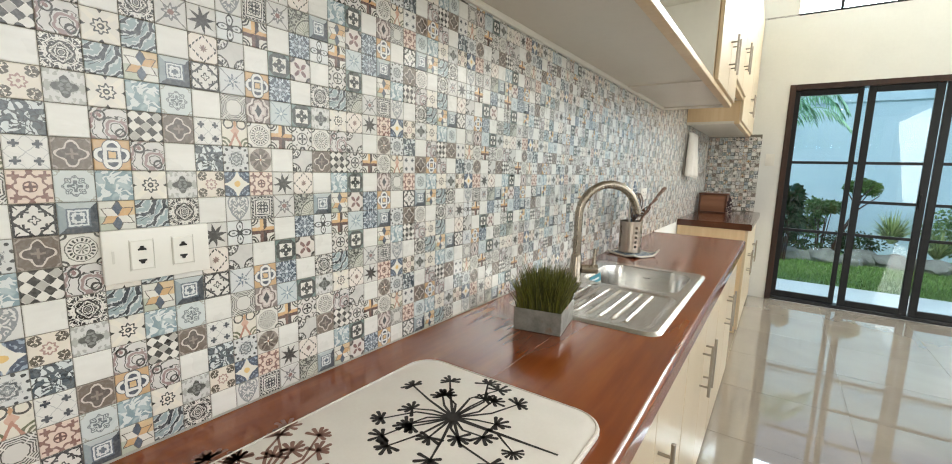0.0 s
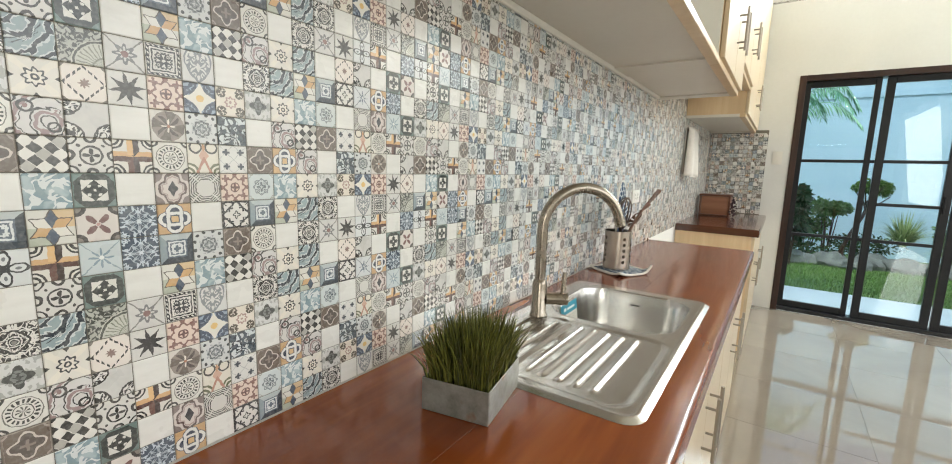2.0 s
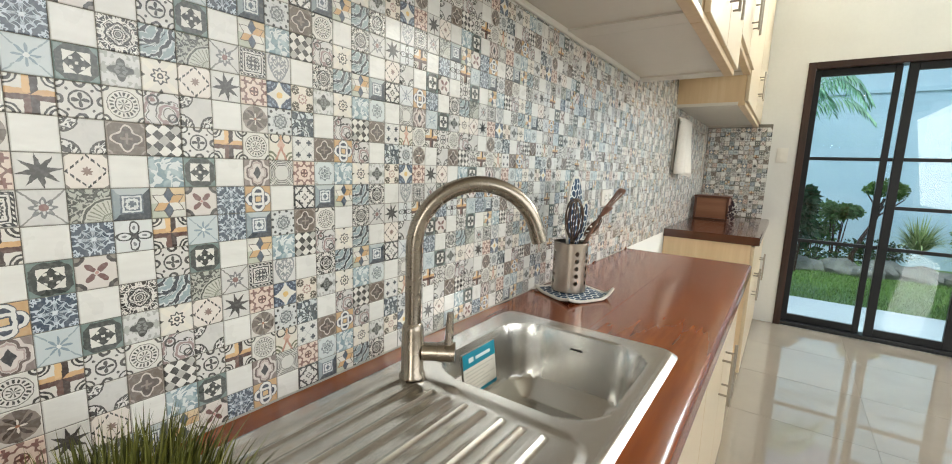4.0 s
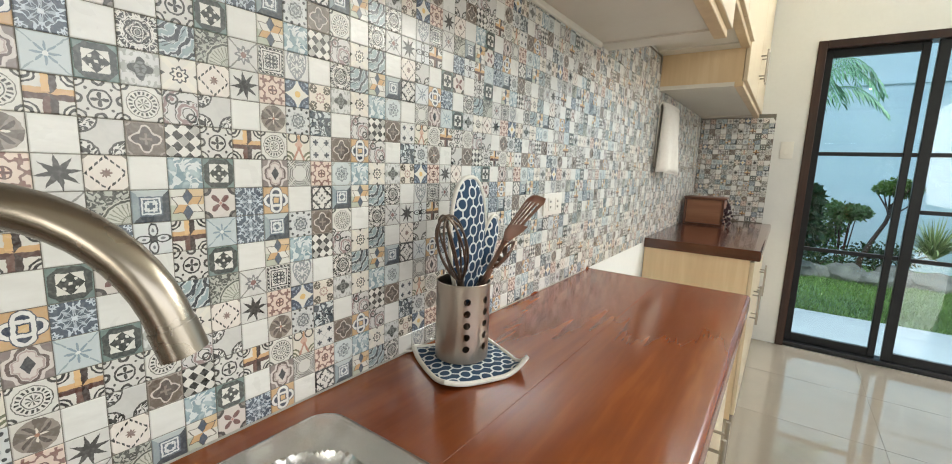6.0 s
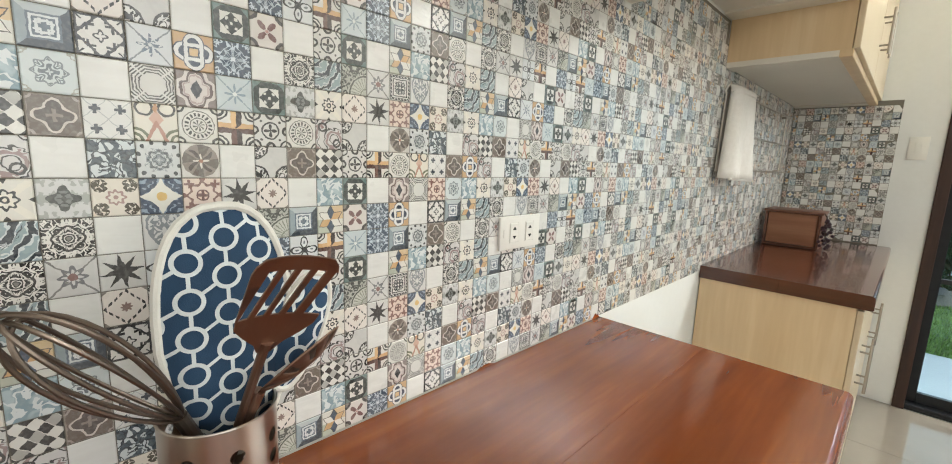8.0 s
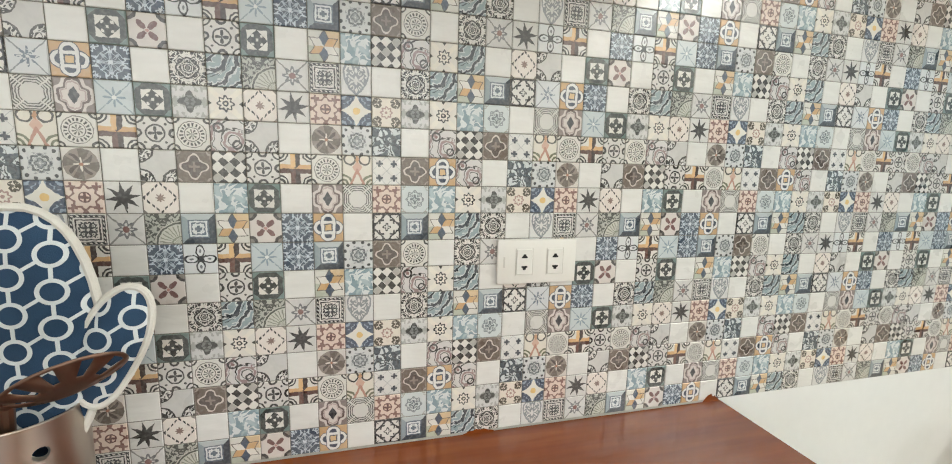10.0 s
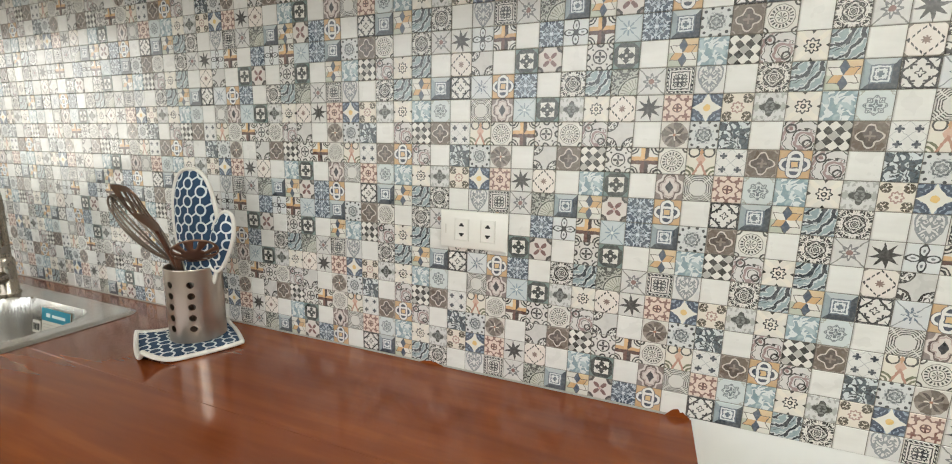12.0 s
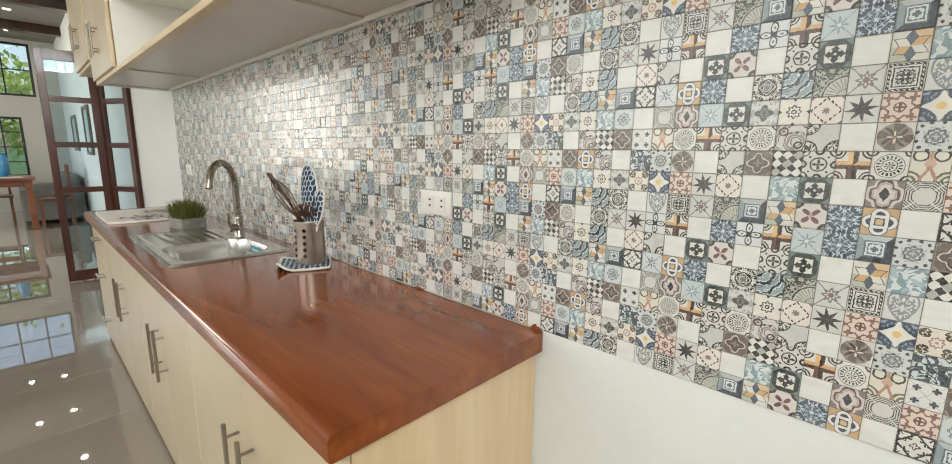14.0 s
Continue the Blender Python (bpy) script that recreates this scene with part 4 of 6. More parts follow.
# ---- sink and faucet ----
def sink():
    t = thing("kitchen_sink", (0.26, -1.22, CZ), "stainless steel inset sink with ribbed drainboard", "sink")
    x0, x1, y0, y1 = 0.047, 0.478, -1.632, -0.815
    bx0, bx1, by0, by1 = 0.105, 0.438, -1.215, -0.868
    nx, ny = 96, 180
    xs, ys = np.linspace(x0, x1, nx), np.linspace(y0, y1, ny)
    gx, gy = np.meshgrid(xs, ys, indexing="ij")

    def rect(ax, ay, cx0, cy0, cx1, cy1, r):
        dx = np.abs(ax - (cx0 + cx1) / 2) - (cx1 - cx0) / 2 + r
        dy = np.abs(ay - (cy0 + cy1) / 2) - (cy1 - cy0) / 2 + r
        return np.hypot(np.maximum(dx, 0), np.maximum(dy, 0)) + np.minimum(np.maximum(dx, dy), 0) - r

    def step(v, a, b):
        s = np.clip((v - a) / (b - a), 0, 1)
        return s * s * (3 - 2 * s)

    for i in range(nx):
        for j in range(ny):
            ex, ey = max(x0 + 0.04 - gx[i, j], gx[i, j] - x1 + 0.04), max(y0 + 0.04 - gy[i, j], gy[i, j] - y1 + 0.04)
            away = math.hypot(ex, ey)
            if ex > 0 and ey > 0 and away > 0.04:
                gx[i, j] += math.copysign(ex - ex * 0.04 / away, (x0 + x1) / 2 - gx[i, j])
                gy[i, j] += math.copysign(ey - ey * 0.04 / away, (y0 + y1) / 2 - gy[i, j])
    rim = rect(gx, gy, x0, y0, x1, y1, 0.04)
    z = 0.0065 * (1 - step(rim, -0.012, 0.0)) - 0.001 * step(-rim, 0.014, 0.02)
    dish = rect(gx, gy, 0.075, -1.605, 0.45, -1.24, 0.05)
    z -= 0.0035 * step(-dish, 0.0, 0.014)
    for k in range(9):
        cx = 0.105 + k * 0.034
        bar = np.hypot(gx - cx, np.maximum(np.abs(gy + 1.415) - 0.145, 0))
        z += 0.0042 * (1 - step(bar, 0.0005, 0.0085))
    basin = rect(gx, gy, bx0, by0, bx1, by1, 0.085)
    z -= 0.012 * step(-basin, 0.0, 0.006) + 0.115 * step(-basin, 0.001, 0.022) + 0.033 * step(-basin, 0.016, 0.075)
    mesh_in = bmesh.new()
    keep = rim < 0.002
    vs = {}
    for i in range(nx):
        for j in range(ny):
            if keep[i, j]:
                vs[i, j] = mesh_in.verts.new((gx[i, j], gy[i, j], CZ + 0.0005 + z[i, j]))
    for i in range(nx - 1):
        for j in range(ny - 1):
            quad = [(i, j), (i + 1, j), (i + 1, j + 1), (i, j + 1)]
            if all(q in vs for q in quad):
                mesh_in.faces.new([vs[q] for q in quad])
    body = part("bowl", mesh_in, SINKSTEEL, t)
    cx, cy, cz = (bx0 + bx1) / 2, (by0 + by1) / 2, CZ - 0.158
    part("strainer", lathe([(0.04, 0.001), (0.04, 0.004), (0.032, 0.004), (0.028, 0.001), (0.008, 0.001), (0.006, 0.008)], (cx, cy, cz), 24), STEEL, t)
    part("overflow_slot", box(0.255, by1 - 0.011, CZ - 0.033, 0.283, by1 - 0.0075, CZ - 0.0295, 0.001), BLACK, t)
    sx = bx0 + 0.0062
    tilt = Matrix.Translation((sx, 0, CZ - 0.012)) @ Matrix.Rotation(radians(-7.8), 4, "Y") @ Matrix.Translation((-sx, 0, -CZ + 0.012))
    st = part("sticker", moved(box(sx, -1.105, CZ - 0.108, sx + 0.0008, -0.985, CZ - 0.012), tilt), plain("sticker_paper", "cfc9bb", "d8d3c7", 0.4), t, "cream paper sticker")
    part("band", moved(box(sx + 0.0008, -1.105, CZ - 0.044, sx + 0.0014, -0.985, CZ - 0.012), tilt), plain("teal_print", "127d93", "168ba1", 0.35), st, "teal printed band")
    part("band", moved(box(sx + 0.0008, -1.105, CZ - 0.108, sx + 0.0014, -0.985, CZ - 0.101), tilt), plain("teal_print_low", "127d93", "168ba1", 0.35), st)
    tag = part("barcode_label", moved(box(sx, -1.146, CZ - 0.082, sx + 0.0008, -1.112, CZ - 0.05), tilt), plain("label_paper", "d5d1c6", "dcd8ce", 0.4), st, "small white barcode label")
    for k in range(7):
        part("text_bar", moved(box(sx + 0.0008, -1.1425 + k * 0.0042, CZ - 0.075, sx + 0.0012, -1.1408 + k * 0.0042 + 0.0006 * (k % 3), CZ - 0.057), tilt), BLACK, st)
    white = plain("white_print", "d8dedd", "e0e6e5", 0.4)
    part("mark", moved(box(sx + 0.0014, -1.085, CZ - 0.034, sx + 0.0018, -1.068, CZ - 0.024), tilt), white, st)
    part("text_bar", moved(box(sx + 0.0014, -1.06, CZ - 0.033, sx + 0.0018, -1.005, CZ - 0.026), tilt), white, st)
    for k in range(6):
        zz = CZ - 0.052 - k * 0.008
        part("text_bar", moved(box(sx + 0.0008, -1.098, zz - 0.002, sx + 0.0012, -0.992 - 0.02 * (k % 3), zz), tilt), plain("grey_print", "bab5a9", "c2bdb1", 0.5), st)


sink()


def faucet():
    bx, by = 0.111, -1.253
    t = thing("kitchen_faucet", (bx, by, CZ + 0.006), "brushed nickel gooseneck kitchen faucet with side lever", "faucet")
    d = Vector((0.154, 0.167, 0)).normalized()
    z0 = CZ + 0.004
    part("body", lathe([(0.0235, 0), (0.0235, 0.004), (0.02, 0.009), (0.0195, 0.088), (0.0175, 0.096), (0.0145, 0.1)], (bx, by, z0), 28), NICKEL, t)
    r, top = 0.1125, 1.086
    pts = [(bx, by, z0 + 0.096), (bx, by, z0 + 0.16), (bx, by, top)]
    for k in range(1, 25):
        a = radians(k * 6.85)
        p = Vector((bx, by, top)) + d * (r - r * math.cos(a)) + Vector((0, 0, r * math.sin(a)))
        pts.append(tuple(p))
    part("spout", tube(pts, 0.0143, 20), NICKEL, t)
    tip, prev = Vector(pts[-1]), Vector(pts[-2])
    part("aerator", tube([tip - (tip - prev).normalized() * 0.001, tip + (tip - prev).normalized() * 0.02], 0.0152, 18), NICKEL, t)
    s = Vector((0.83, 0.56, 0)).normalized()
    v = Vector((bx, by, z0 + 0.047))
    part("valve", tube([v + s * 0.018, v + s * 0.045, v + s * 0.046, v + s * 0.076], [0.0165, 0.0165, 0.0175, 0.0175], 18), NICKEL, t)
    e = v + s * 0.064
    part("lever", tube([e + Vector((0, 0, 0.012)), e + Vector((0.0, 0.003, 0.072))], [0.0085, 0.0058], 12), NICKEL, t)


faucet()


# ---- things on the kitchen wall ----
SEAM = plain("plate_seam", "bdb9ae", "c6c2b8", 0.6)


def outlet(y0, y1, z0, z1):
    t = thing("wall_outlet", (0.001, (y0 + y1) / 2, z0), "white double wall outlet plate on the mosaic tiles", "outlet", "wall outlets")
    part("plate", box(0.001, y0, z0, 0.0075, y1, z1, 0.002, 2), WHITE_PLASTIC, t)
    w, zc = y1 - y0, (z0 + z1) / 2
    for fy in (0.33, 0.72):
        yc = y0 + w * fy
        s = part("socket", box(0.0074, yc - 0.0125, zc - 0.019, 0.0092, yc + 0.0125, zc + 0.019, 0.0008), WHITE_PLASTIC, t)
        for zz, r in ((zc + 0.0085, 1), (zc - 0.0085, -1)):
            wedge = bmesh.new()
            outline = [(-0.0046, -0.0026), (0.0046, -0.0026), (0.0046, -0.0006), (0.0026, 0.0006), (0.0017, 0.0032), (-0.0017, 0.0032), (-0.0026, 0.0006), (-0.0046, -0.0006)]
            front = [wedge.verts.new((0.0096, yc + u, zz + v * r)) for u, v in outline]
            rear = [wedge.verts.new((0.0088, yc + u, zz + v * r)) for u, v in outline]
            wedge.faces.new(front)
            for a in range(8):
                wedge.faces.new((front[a], rear[a], rear[(a + 1) % 8], front[(a + 1) % 8]))
            bmesh.ops.recalc_face_normals(wedge, faces=wedge.faces[:])
            part("slot", wedge, BLACK, s)
        part("socket_line", box(0.0074, yc - 0.0136, zc - 0.0203, 0.0078, yc - 0.0129, zc + 0.0203), SEAM, t)
        part("socket_line", box(0.0074, yc + 0.0129, zc - 0.0203, 0.0078, yc + 0.0136, zc + 0.0203), SEAM, t)
    part("emboss", box(0.0074, y0 + 0.009, zc - 0.008, 0.0079, y0 + 0.0115, zc + 0.008), plain("pale_print", "c9c6bd", "cfccc4", 0.4), t)


outlet(-0.031, 0.094, 1.0845, 1.151)
outlet(-2.533, -2.411, 1.085, 1.153)
sw = thing("light_switch", (0.556, END_Y, 1.345), "cream light switch plate beside the door", "switch")
part("plate", box(0.519, END_Y - 0.008, 1.345, 0.595, END_Y - 0.0005, 1.462, 0.002, 2), WHITE_PLASTIC, sw)
part("rocker", box(0.543, END_Y - 0.0105, 1.375, 0.571, END_Y - 0.007, 1.432, 0.001), WHITE_PLASTIC, sw)


def towel_rack():
    t = thing("towel_rack", (0.0, 1.3, 1.55), "steel wall rack with thin bars", "rack")
    for z, y1 in ((1.553, 2.3), (1.40, 2.45), (1.255, 2.45)):
        part("bar", tube([(0.028, 1.27, z), (0.028, y1, z)], 0.0035, 8), STEEL, t)
    for y in (1.36, 2.28):
        part("upright", tube([(0.022, y, 1.24), (0.022, y, 1.57)], 0.004, 8), STEEL, t)
        for z in (1.26, 1.55):
            part("foot", tube([(0.0, y, z), (0.022, y, z)], 0.005, 8), STEEL, t)


towel_rack()
FABRIC_WHITE = plain("white_terry_cloth", "d9d4cd", "e2ded8", 0.95, scale=60, bump=0.6)


def towel():
    t = thing("hand_towel", (0.03, 1.4, 1.56), "white folded hand towel hanging over the rack", "towel")
    bm = bmesh.new()
    n = 22
    prof = [(0.062 - 0.006 * (z - 1.24) / 0.33, z) for z in np.linspace(1.225, 1.55, 12)]
    arch = [(0.028 + 0.03 * math.cos(radians(a)), 1.55 + 0.022 * math.sin(radians(a))) for a in range(0, 181, 20)]
    back = [(0.008 + 0.002, z) for z in np.linspace(1.55, 1.25, 10)]
    line = prof + arch + back
    grid = []
    for j in range(n + 1):
        f = j / n
        row = []
        for i, (x, z) in enumerate(line):
            fall = max(0.0, (1.55 - z) / 0.32)
            y = 1.238 + 0.205 * f + (f - 0.4) * 0.13 * fall * (1 if i < 14 else 0.4)
            ripple = 0.012 * fall * math.sin(f * 9 + i * 0.08) + 0.006 * fall * math.sin(f * 17 + 1)
            turn = min(1.0, 0.12 + f / 0.22)
            x = 0.012 + (x + (ripple if i < 20 else 0) - 0.012) * turn * (2 - turn) if i < 20 else x
            row.append(bm.verts.new((max(0.006, x), y, z - 0.012 * f * fall)))
        grid.append(row)
    for a, b in zip(grid, grid[1:]):
        for i in range(len(line) - 1):
            bm.faces.new((a[i], a[i + 1], b[i + 1], b[i]))
    ob = part("cloth", bm, FABRIC_WHITE, t)
    sol = ob.modifiers.new("thick", "SOLIDIFY")
    sol.thickness = 0.006
    part("hem", tube([(0.066, 1.238 - 0.052 + (0.205 + 0.13) * f, 1.224 - 0.012 * f) for f in np.linspace(0.02, 0.98, 14)], 0.004, 6), FABRIC_WHITE, t)


towel()

# ---- things on the corner counter ----
bb = thing("bread_box", (0.15, 2.16, C2Z), "brown wooden bread box with framed front", "bread box")
BOXWOOD = wood("box_wood", "4a2a1c", "6b4330", "825640", 0.4, "X", 1.0)
BOXPANEL = wood("box_panel_wood", "7d5237", "93654a", "a67857", 0.45, "X", 1.0)
part("body", join(box(0.028, 2.075, C2Z + 0.001, 0.268, 2.27, C2Z + 0.012, 0.002), box(0.028, 2.075, C2Z + 0.012, 0.04, 2.27, C2Z + 0.175, 0.002),
                  box(0.256, 2.075, C2Z + 0.012, 0.268, 2.27, C2Z + 0.175, 0.002), box(0.04, 2.258, C2Z + 0.012, 0.256, 2.27, C2Z + 0.175)), BOXWOOD, bb)
part("front_panel", box(0.042, 2.083, C2Z + 0.014, 0.254, 2.091, C2Z + 0.173, 0.002), BOXPANEL, bb, "lighter brown front panel")
part("lid", box(0.022, 2.068, C2Z + 0.176, 0.274, 2.275, C2Z + 0.19, 0.004, 2), BOXWOOD, bb)


def grapes():
    t = thing("grape_bunch", (0.295, 2.12, C2Z), "dark purple artificial grape bunch beside the bread box", "ornament")
    rnd = random.Random(5)
    mat = plain("dark_grape_skin", "2a1a22", "45303a", 0.35, scale=40)
    part("stem", tube([(0.272, 2.09, C2Z + 0.188), (0.286, 2.085, C2Z + 0.17), (0.292, 2.09, C2Z + 0.03)], 0.003, 6), DARKWOOD, t)
    for k in range(34):
        f = k / 34
        w = 0.026 * math.sin(math.pi * min(1, f * 0.8 + 0.2))
        c = (0.292 + rnd.uniform(-w, w), 2.09 + rnd.uniform(-w, w), C2Z + 0.012 + 0.145 * f)
        bm = bmesh.new()
        bmesh.ops.create_icosphere(bm, subdivisions=1, radius=0.0095, matrix=Matrix.Translation(c))
        part("grape", bm, mat, t)


grapes()


# ---- things on the long counter ----
def grass_pot():
    cx, cy, ang = 0.213, -1.706, radians(11)
    t = thing("grass_planter", (cx, cy, CZ), "galvanized metal planter box with artificial green grass", "plant pot")
    m = Matrix.Translation((cx, cy, 0)) @ Matrix.Rotation(ang, 4, "Z")
    hx, hy, z0, z1 = 0.059, 0.073, CZ + 0.0005, CZ + 0.056
    net = Net("galvanized_metal", 0.55, 0.55)
    pw = net.world()
    a, b = net.noise(pw, 30, 4, 0.7), net.noise(pw, 22, 3)
    col = net.mix(net.span(a, 0.35, 0.65), lin("7c7b75"), lin("9a9992"))
    col = net.mix(net.span(b, 0.62, 0.72), col, lin("8a6248"))
    net.bump(a, 0.3, 0.001)
    metal = net.done(col)
    w = 0.0025
    part("box", moved(join(box(-hx, -hy, z0, hx, -hy + w, z1, 0.0008), box(-hx, hy - w, z0, hx, hy, z1, 0.0008), box(-hx, -hy + w, z0, -hx + w, hy - w, z1, 0.0008),
                           box(hx - w, -hy + w, z0, hx, hy - w, z1, 0.0008), box(-hx + w, -hy + w, z0, hx - w, hy - w, z0 + 0.003)), m), metal, t)
    part("soil", moved(box(-hx + w, -hy + w, z1 - 0.02, hx - w, hy - w, z1 - 0.01), m), plain("dark_moss", "1c1d10", "2b2c18", 0.9, scale=80), t)
    rnd = random.Random(7)
    verts, faces = [], []
    for k in range(1500):
        bx, by = rnd.uniform(-hx + 0.004, hx - 0.004), rnd.uniform(-hy + 0.004, hy - 0.004)
        edge = max(abs(bx) / hx, abs(by) / hy)
        height = rnd.uniform(0.068, 0.122) * (1.0 - 0.30 * edge ** 3)
        lean = Vector((bx / hx * rnd.uniform(0, 0.04) + rnd.gauss(0, 0.008), by / hy * rnd.uniform(0, 0.045) + rnd.gauss(0, 0.008), 0))
        side = Vector((math.cos(k * 2.4), math.sin(k * 2.4), 0)) * rnd.uniform(0.0008, 0.0014)
        base, o = Vector((bx, by, z1 - 0.012)), len(verts)
        for f, wd in ((0, 0.8), (0.4, 1.0), (0.75, 0.7)):
            p = base + lean * f * f + Vector((0, 0, height * f))
            verts += [tuple(m @ (p - side * wd)), tuple(m @ (p + side * wd))]
        verts.append(tuple(m @ (base + lean + Vector((0, 0, height)))))
        faces += [(o, o + 1, o + 3, o + 2), (o + 2, o + 3, o + 5, o + 4), (o + 4, o + 5, o + 6)]
    me = bpy.data.meshes.new("grass")
    me.from_pydata([tuple(Vector(v) - Vector((cx, cy, CZ))) for v in verts], [], faces)
    g = Net("artificial_grass", 0.55)
    tone = g.island()
    c = g.mix(tone, lin("343913"), lin("77792e"))
    c = g.mix(g.span(tone, 0.85, 1.0, 0, 0.8), c, lin("8d8a4a"))
    me.materials.append(g.done(c))
    ob = new("grass", me)
    ob.parent = t
    tagged(ob, "", "", "", "stuff")


grass_pot()


def counter_mat():
    x0, x1, y0, y1, z = 0.118, 0.497, -2.665, -2.06, CZ + 0.0005
    t = thing("counter_mat", (0.3, -2.36, CZ), "white counter mat printed with black and brown umbel flowers", "mat")
    part("sheet", slab(rounded(x0, y0, x1, y1, 0.05, 8), z, z + 0.011, 0.003, 2), plain("off_white_mat", "e2dcd4", "eae5de", 0.5, scale=14, bump=0.15), t)
    rim = rounded(x0 + 0.004, y0 + 0.004, x1 - 0.004, y1 - 0.004, 0.047, 8)
    part("rim", tube([(x, y, z + 0.010) for x, y in rim + rim[:1]], 0.0022, 6), plain("mat_rim", "c9c0b4", "d2cabf", 0.5), t)
    top = z + 0.0112

    def stroke(bm, pts, w0, w1):
        left, right = [], []
        for i, p in enumerate(pts):
            p = Vector(p)
            d = (Vector(pts[min(i + 1, len(pts) - 1)]) - Vector(pts[max(i - 1, 0)])).normalized()
            nrm = Vector((-d.y, d.x))
            w = w0 + (w1 - w0) * i / (len(pts) - 1)
            left.append(bm.verts.new((*(p + nrm * w), top)))
            right.append(bm.verts.new((*(p - nrm * w), top)))
        for i in range(len(pts) - 1):
            bm.faces.new((left[i], left[i + 1], right[i + 1], right[i]))

    def umbel(hub, stem, ink, seed, size, name):
        rnd = random.Random(seed)
        hub, stem = Vector(hub), Vector(stem)
        back = math.atan2(stem.y - hub.y, stem.x - hub.x)
        bm = bmesh.new()
        stroke(bm, [tuple(hub.lerp(stem, f)) for f in (0, 0.3, 0.6, 1)], 0.0045, 0.0018)
        bm.faces.new([bm.verts.new((hub.x + 0.0095 * math.cos(k * 0.5236), hub.y + 0.0095 * math.sin(k * 0.5236), top + 0.0001)) for k in range(12)])
        for k in range(21):
            a = back + radians(24 + k * 15.3 + rnd.uniform(-5, 5))
            length = size * (rnd.uniform(0.8, 1.08) if k % 2 else rnd.uniform(0.4, 0.7))
            bend = rnd.uniform(-0.32, 0.32)
            end = hub + Vector((math.cos(a + bend), math.sin(a + bend))) * length
            mid = hub + Vector((math.cos(a), math.sin(a))) * length * 0.55
            stroke(bm, [tuple(hub), tuple(mid), tuple(end)], 0.0026, 0.0016)
            for j in range(7):
                b = a + bend + radians(-105 + j * 35 + rnd.uniform(-9, 9))
                tip = end + Vector((math.cos(b), math.sin(b))) * rnd.uniform(0.013, 0.022)
                cap = tip + Vector((math.cos(b), math.sin(b))) * 0.0022
                stroke(bm, [tuple(end), tuple(end.lerp(tip, 0.4)), tuple(tip)], 0.0016, 0.0032)
                stroke(bm, [tuple(tip), tuple(cap)], 0.0032, 0.0016)
        part(name, bm, ink, t, "", False)

    umbel((0.302, -2.205), (0.47, -2.19), plain("black_print", "1c1817", "262120", 0.6), 3, 0.118, "black_print")
    umbel((0.2, -2.455), (0.36, -2.5), plain("brown_print", "7e5c50", "8c695c", 0.6), 9, 0.11, "brown_print")
    bm = bmesh.new()
    stroke(bm, [(0.38, -2.2), (0.40, -2.212), (0.418, -2.222)], 0.002, 0.0012)
    for j in range(8):
        b = radians(-160 + j * 30)
        stroke(bm, [(0.418, -2.222), (0.418 + 0.009 * math.cos(b), -2.222 + 0.009 * math.sin(b)), (0.418 + 0.016 * math.cos(b), -2.222 + 0.016 * math.sin(b))], 0.0012, 0.0026)
    part("black_print", bm, plain("black_print_small", "1c1817", "262120", 0.6), t, "", False)


counter_mat()


def fabric(name, axes):
    """Navy cotton with linked white rings; axes name the two coordinates of the print."""
    n = Net(name, 0.9)
    sep = n.t.nodes.new("ShaderNodeSeparateXYZ")
    n.put(sep.inputs[0], n.world())
    u, v = (sep.outputs["XYZ".index(k)] for k in axes)
    col = n.m("DIVIDE", u, 0.0315)
    rise = n.m("DIVIDE", n.m("SUBTRACT", v, n.m("MULTIPLY", col, 0.0205)), 0.0355)
    ci, ri = n.m("ROUND", col), n.m("ROUND", rise)
    ca, ra = n.m("SUBTRACT", col, ci), n.m("SUBTRACT", rise, ri)
    du = n.m("MULTIPLY", ca, 0.0315)
    dv = n.m("ADD", n.m("MULTIPLY", ra, 0.0355), n.m("MULTIPLY", ca, 0.0205))
    r = n.m("SQRT", n.m("ADD", n.m("MULTIPLY", du, du), n.m("MULTIPLY", dv, dv)))
    ring = n.m("LESS_THAN", n.m("ABSOLUTE", n.m("SUBTRACT", r, 0.0108)), 0.0019)
    out = n.m("GREATER_THAN", r, 0.0108)
    tie = n.m("LESS_THAN", n.m("ABSOLUTE", du), 0.0017)
    diag = n.m("LESS_THAN", n.m("ABSOLUTE", ra), 0.055)
    white = n.m("MAXIMUM", ring, n.m("MULTIPLY", out, n.m("MAXIMUM", tie, diag)))
    w = n.noise(n.world(), 900, 2)
    c = n.mix(white, n.mix(n.noise(n.world(), 30, 2), lin("1f3852"), lin("2a4966")), lin("d3d8d8"))
    n.bump(w, 0.5, 0.0008)
    return n.done(c)


MITT_CLOTH, PAD_CLOTH = fabric("navy_ring_cloth", "YZ"), fabric("navy_ring_cloth_pad", "XY")
PIPING = plain("white_cotton_piping", "d6d3ca", "e0ddd5", 0.95, scale=80, bump=0.5)
CUP = Vector((0.102, -0.547, CZ + 0.0125))


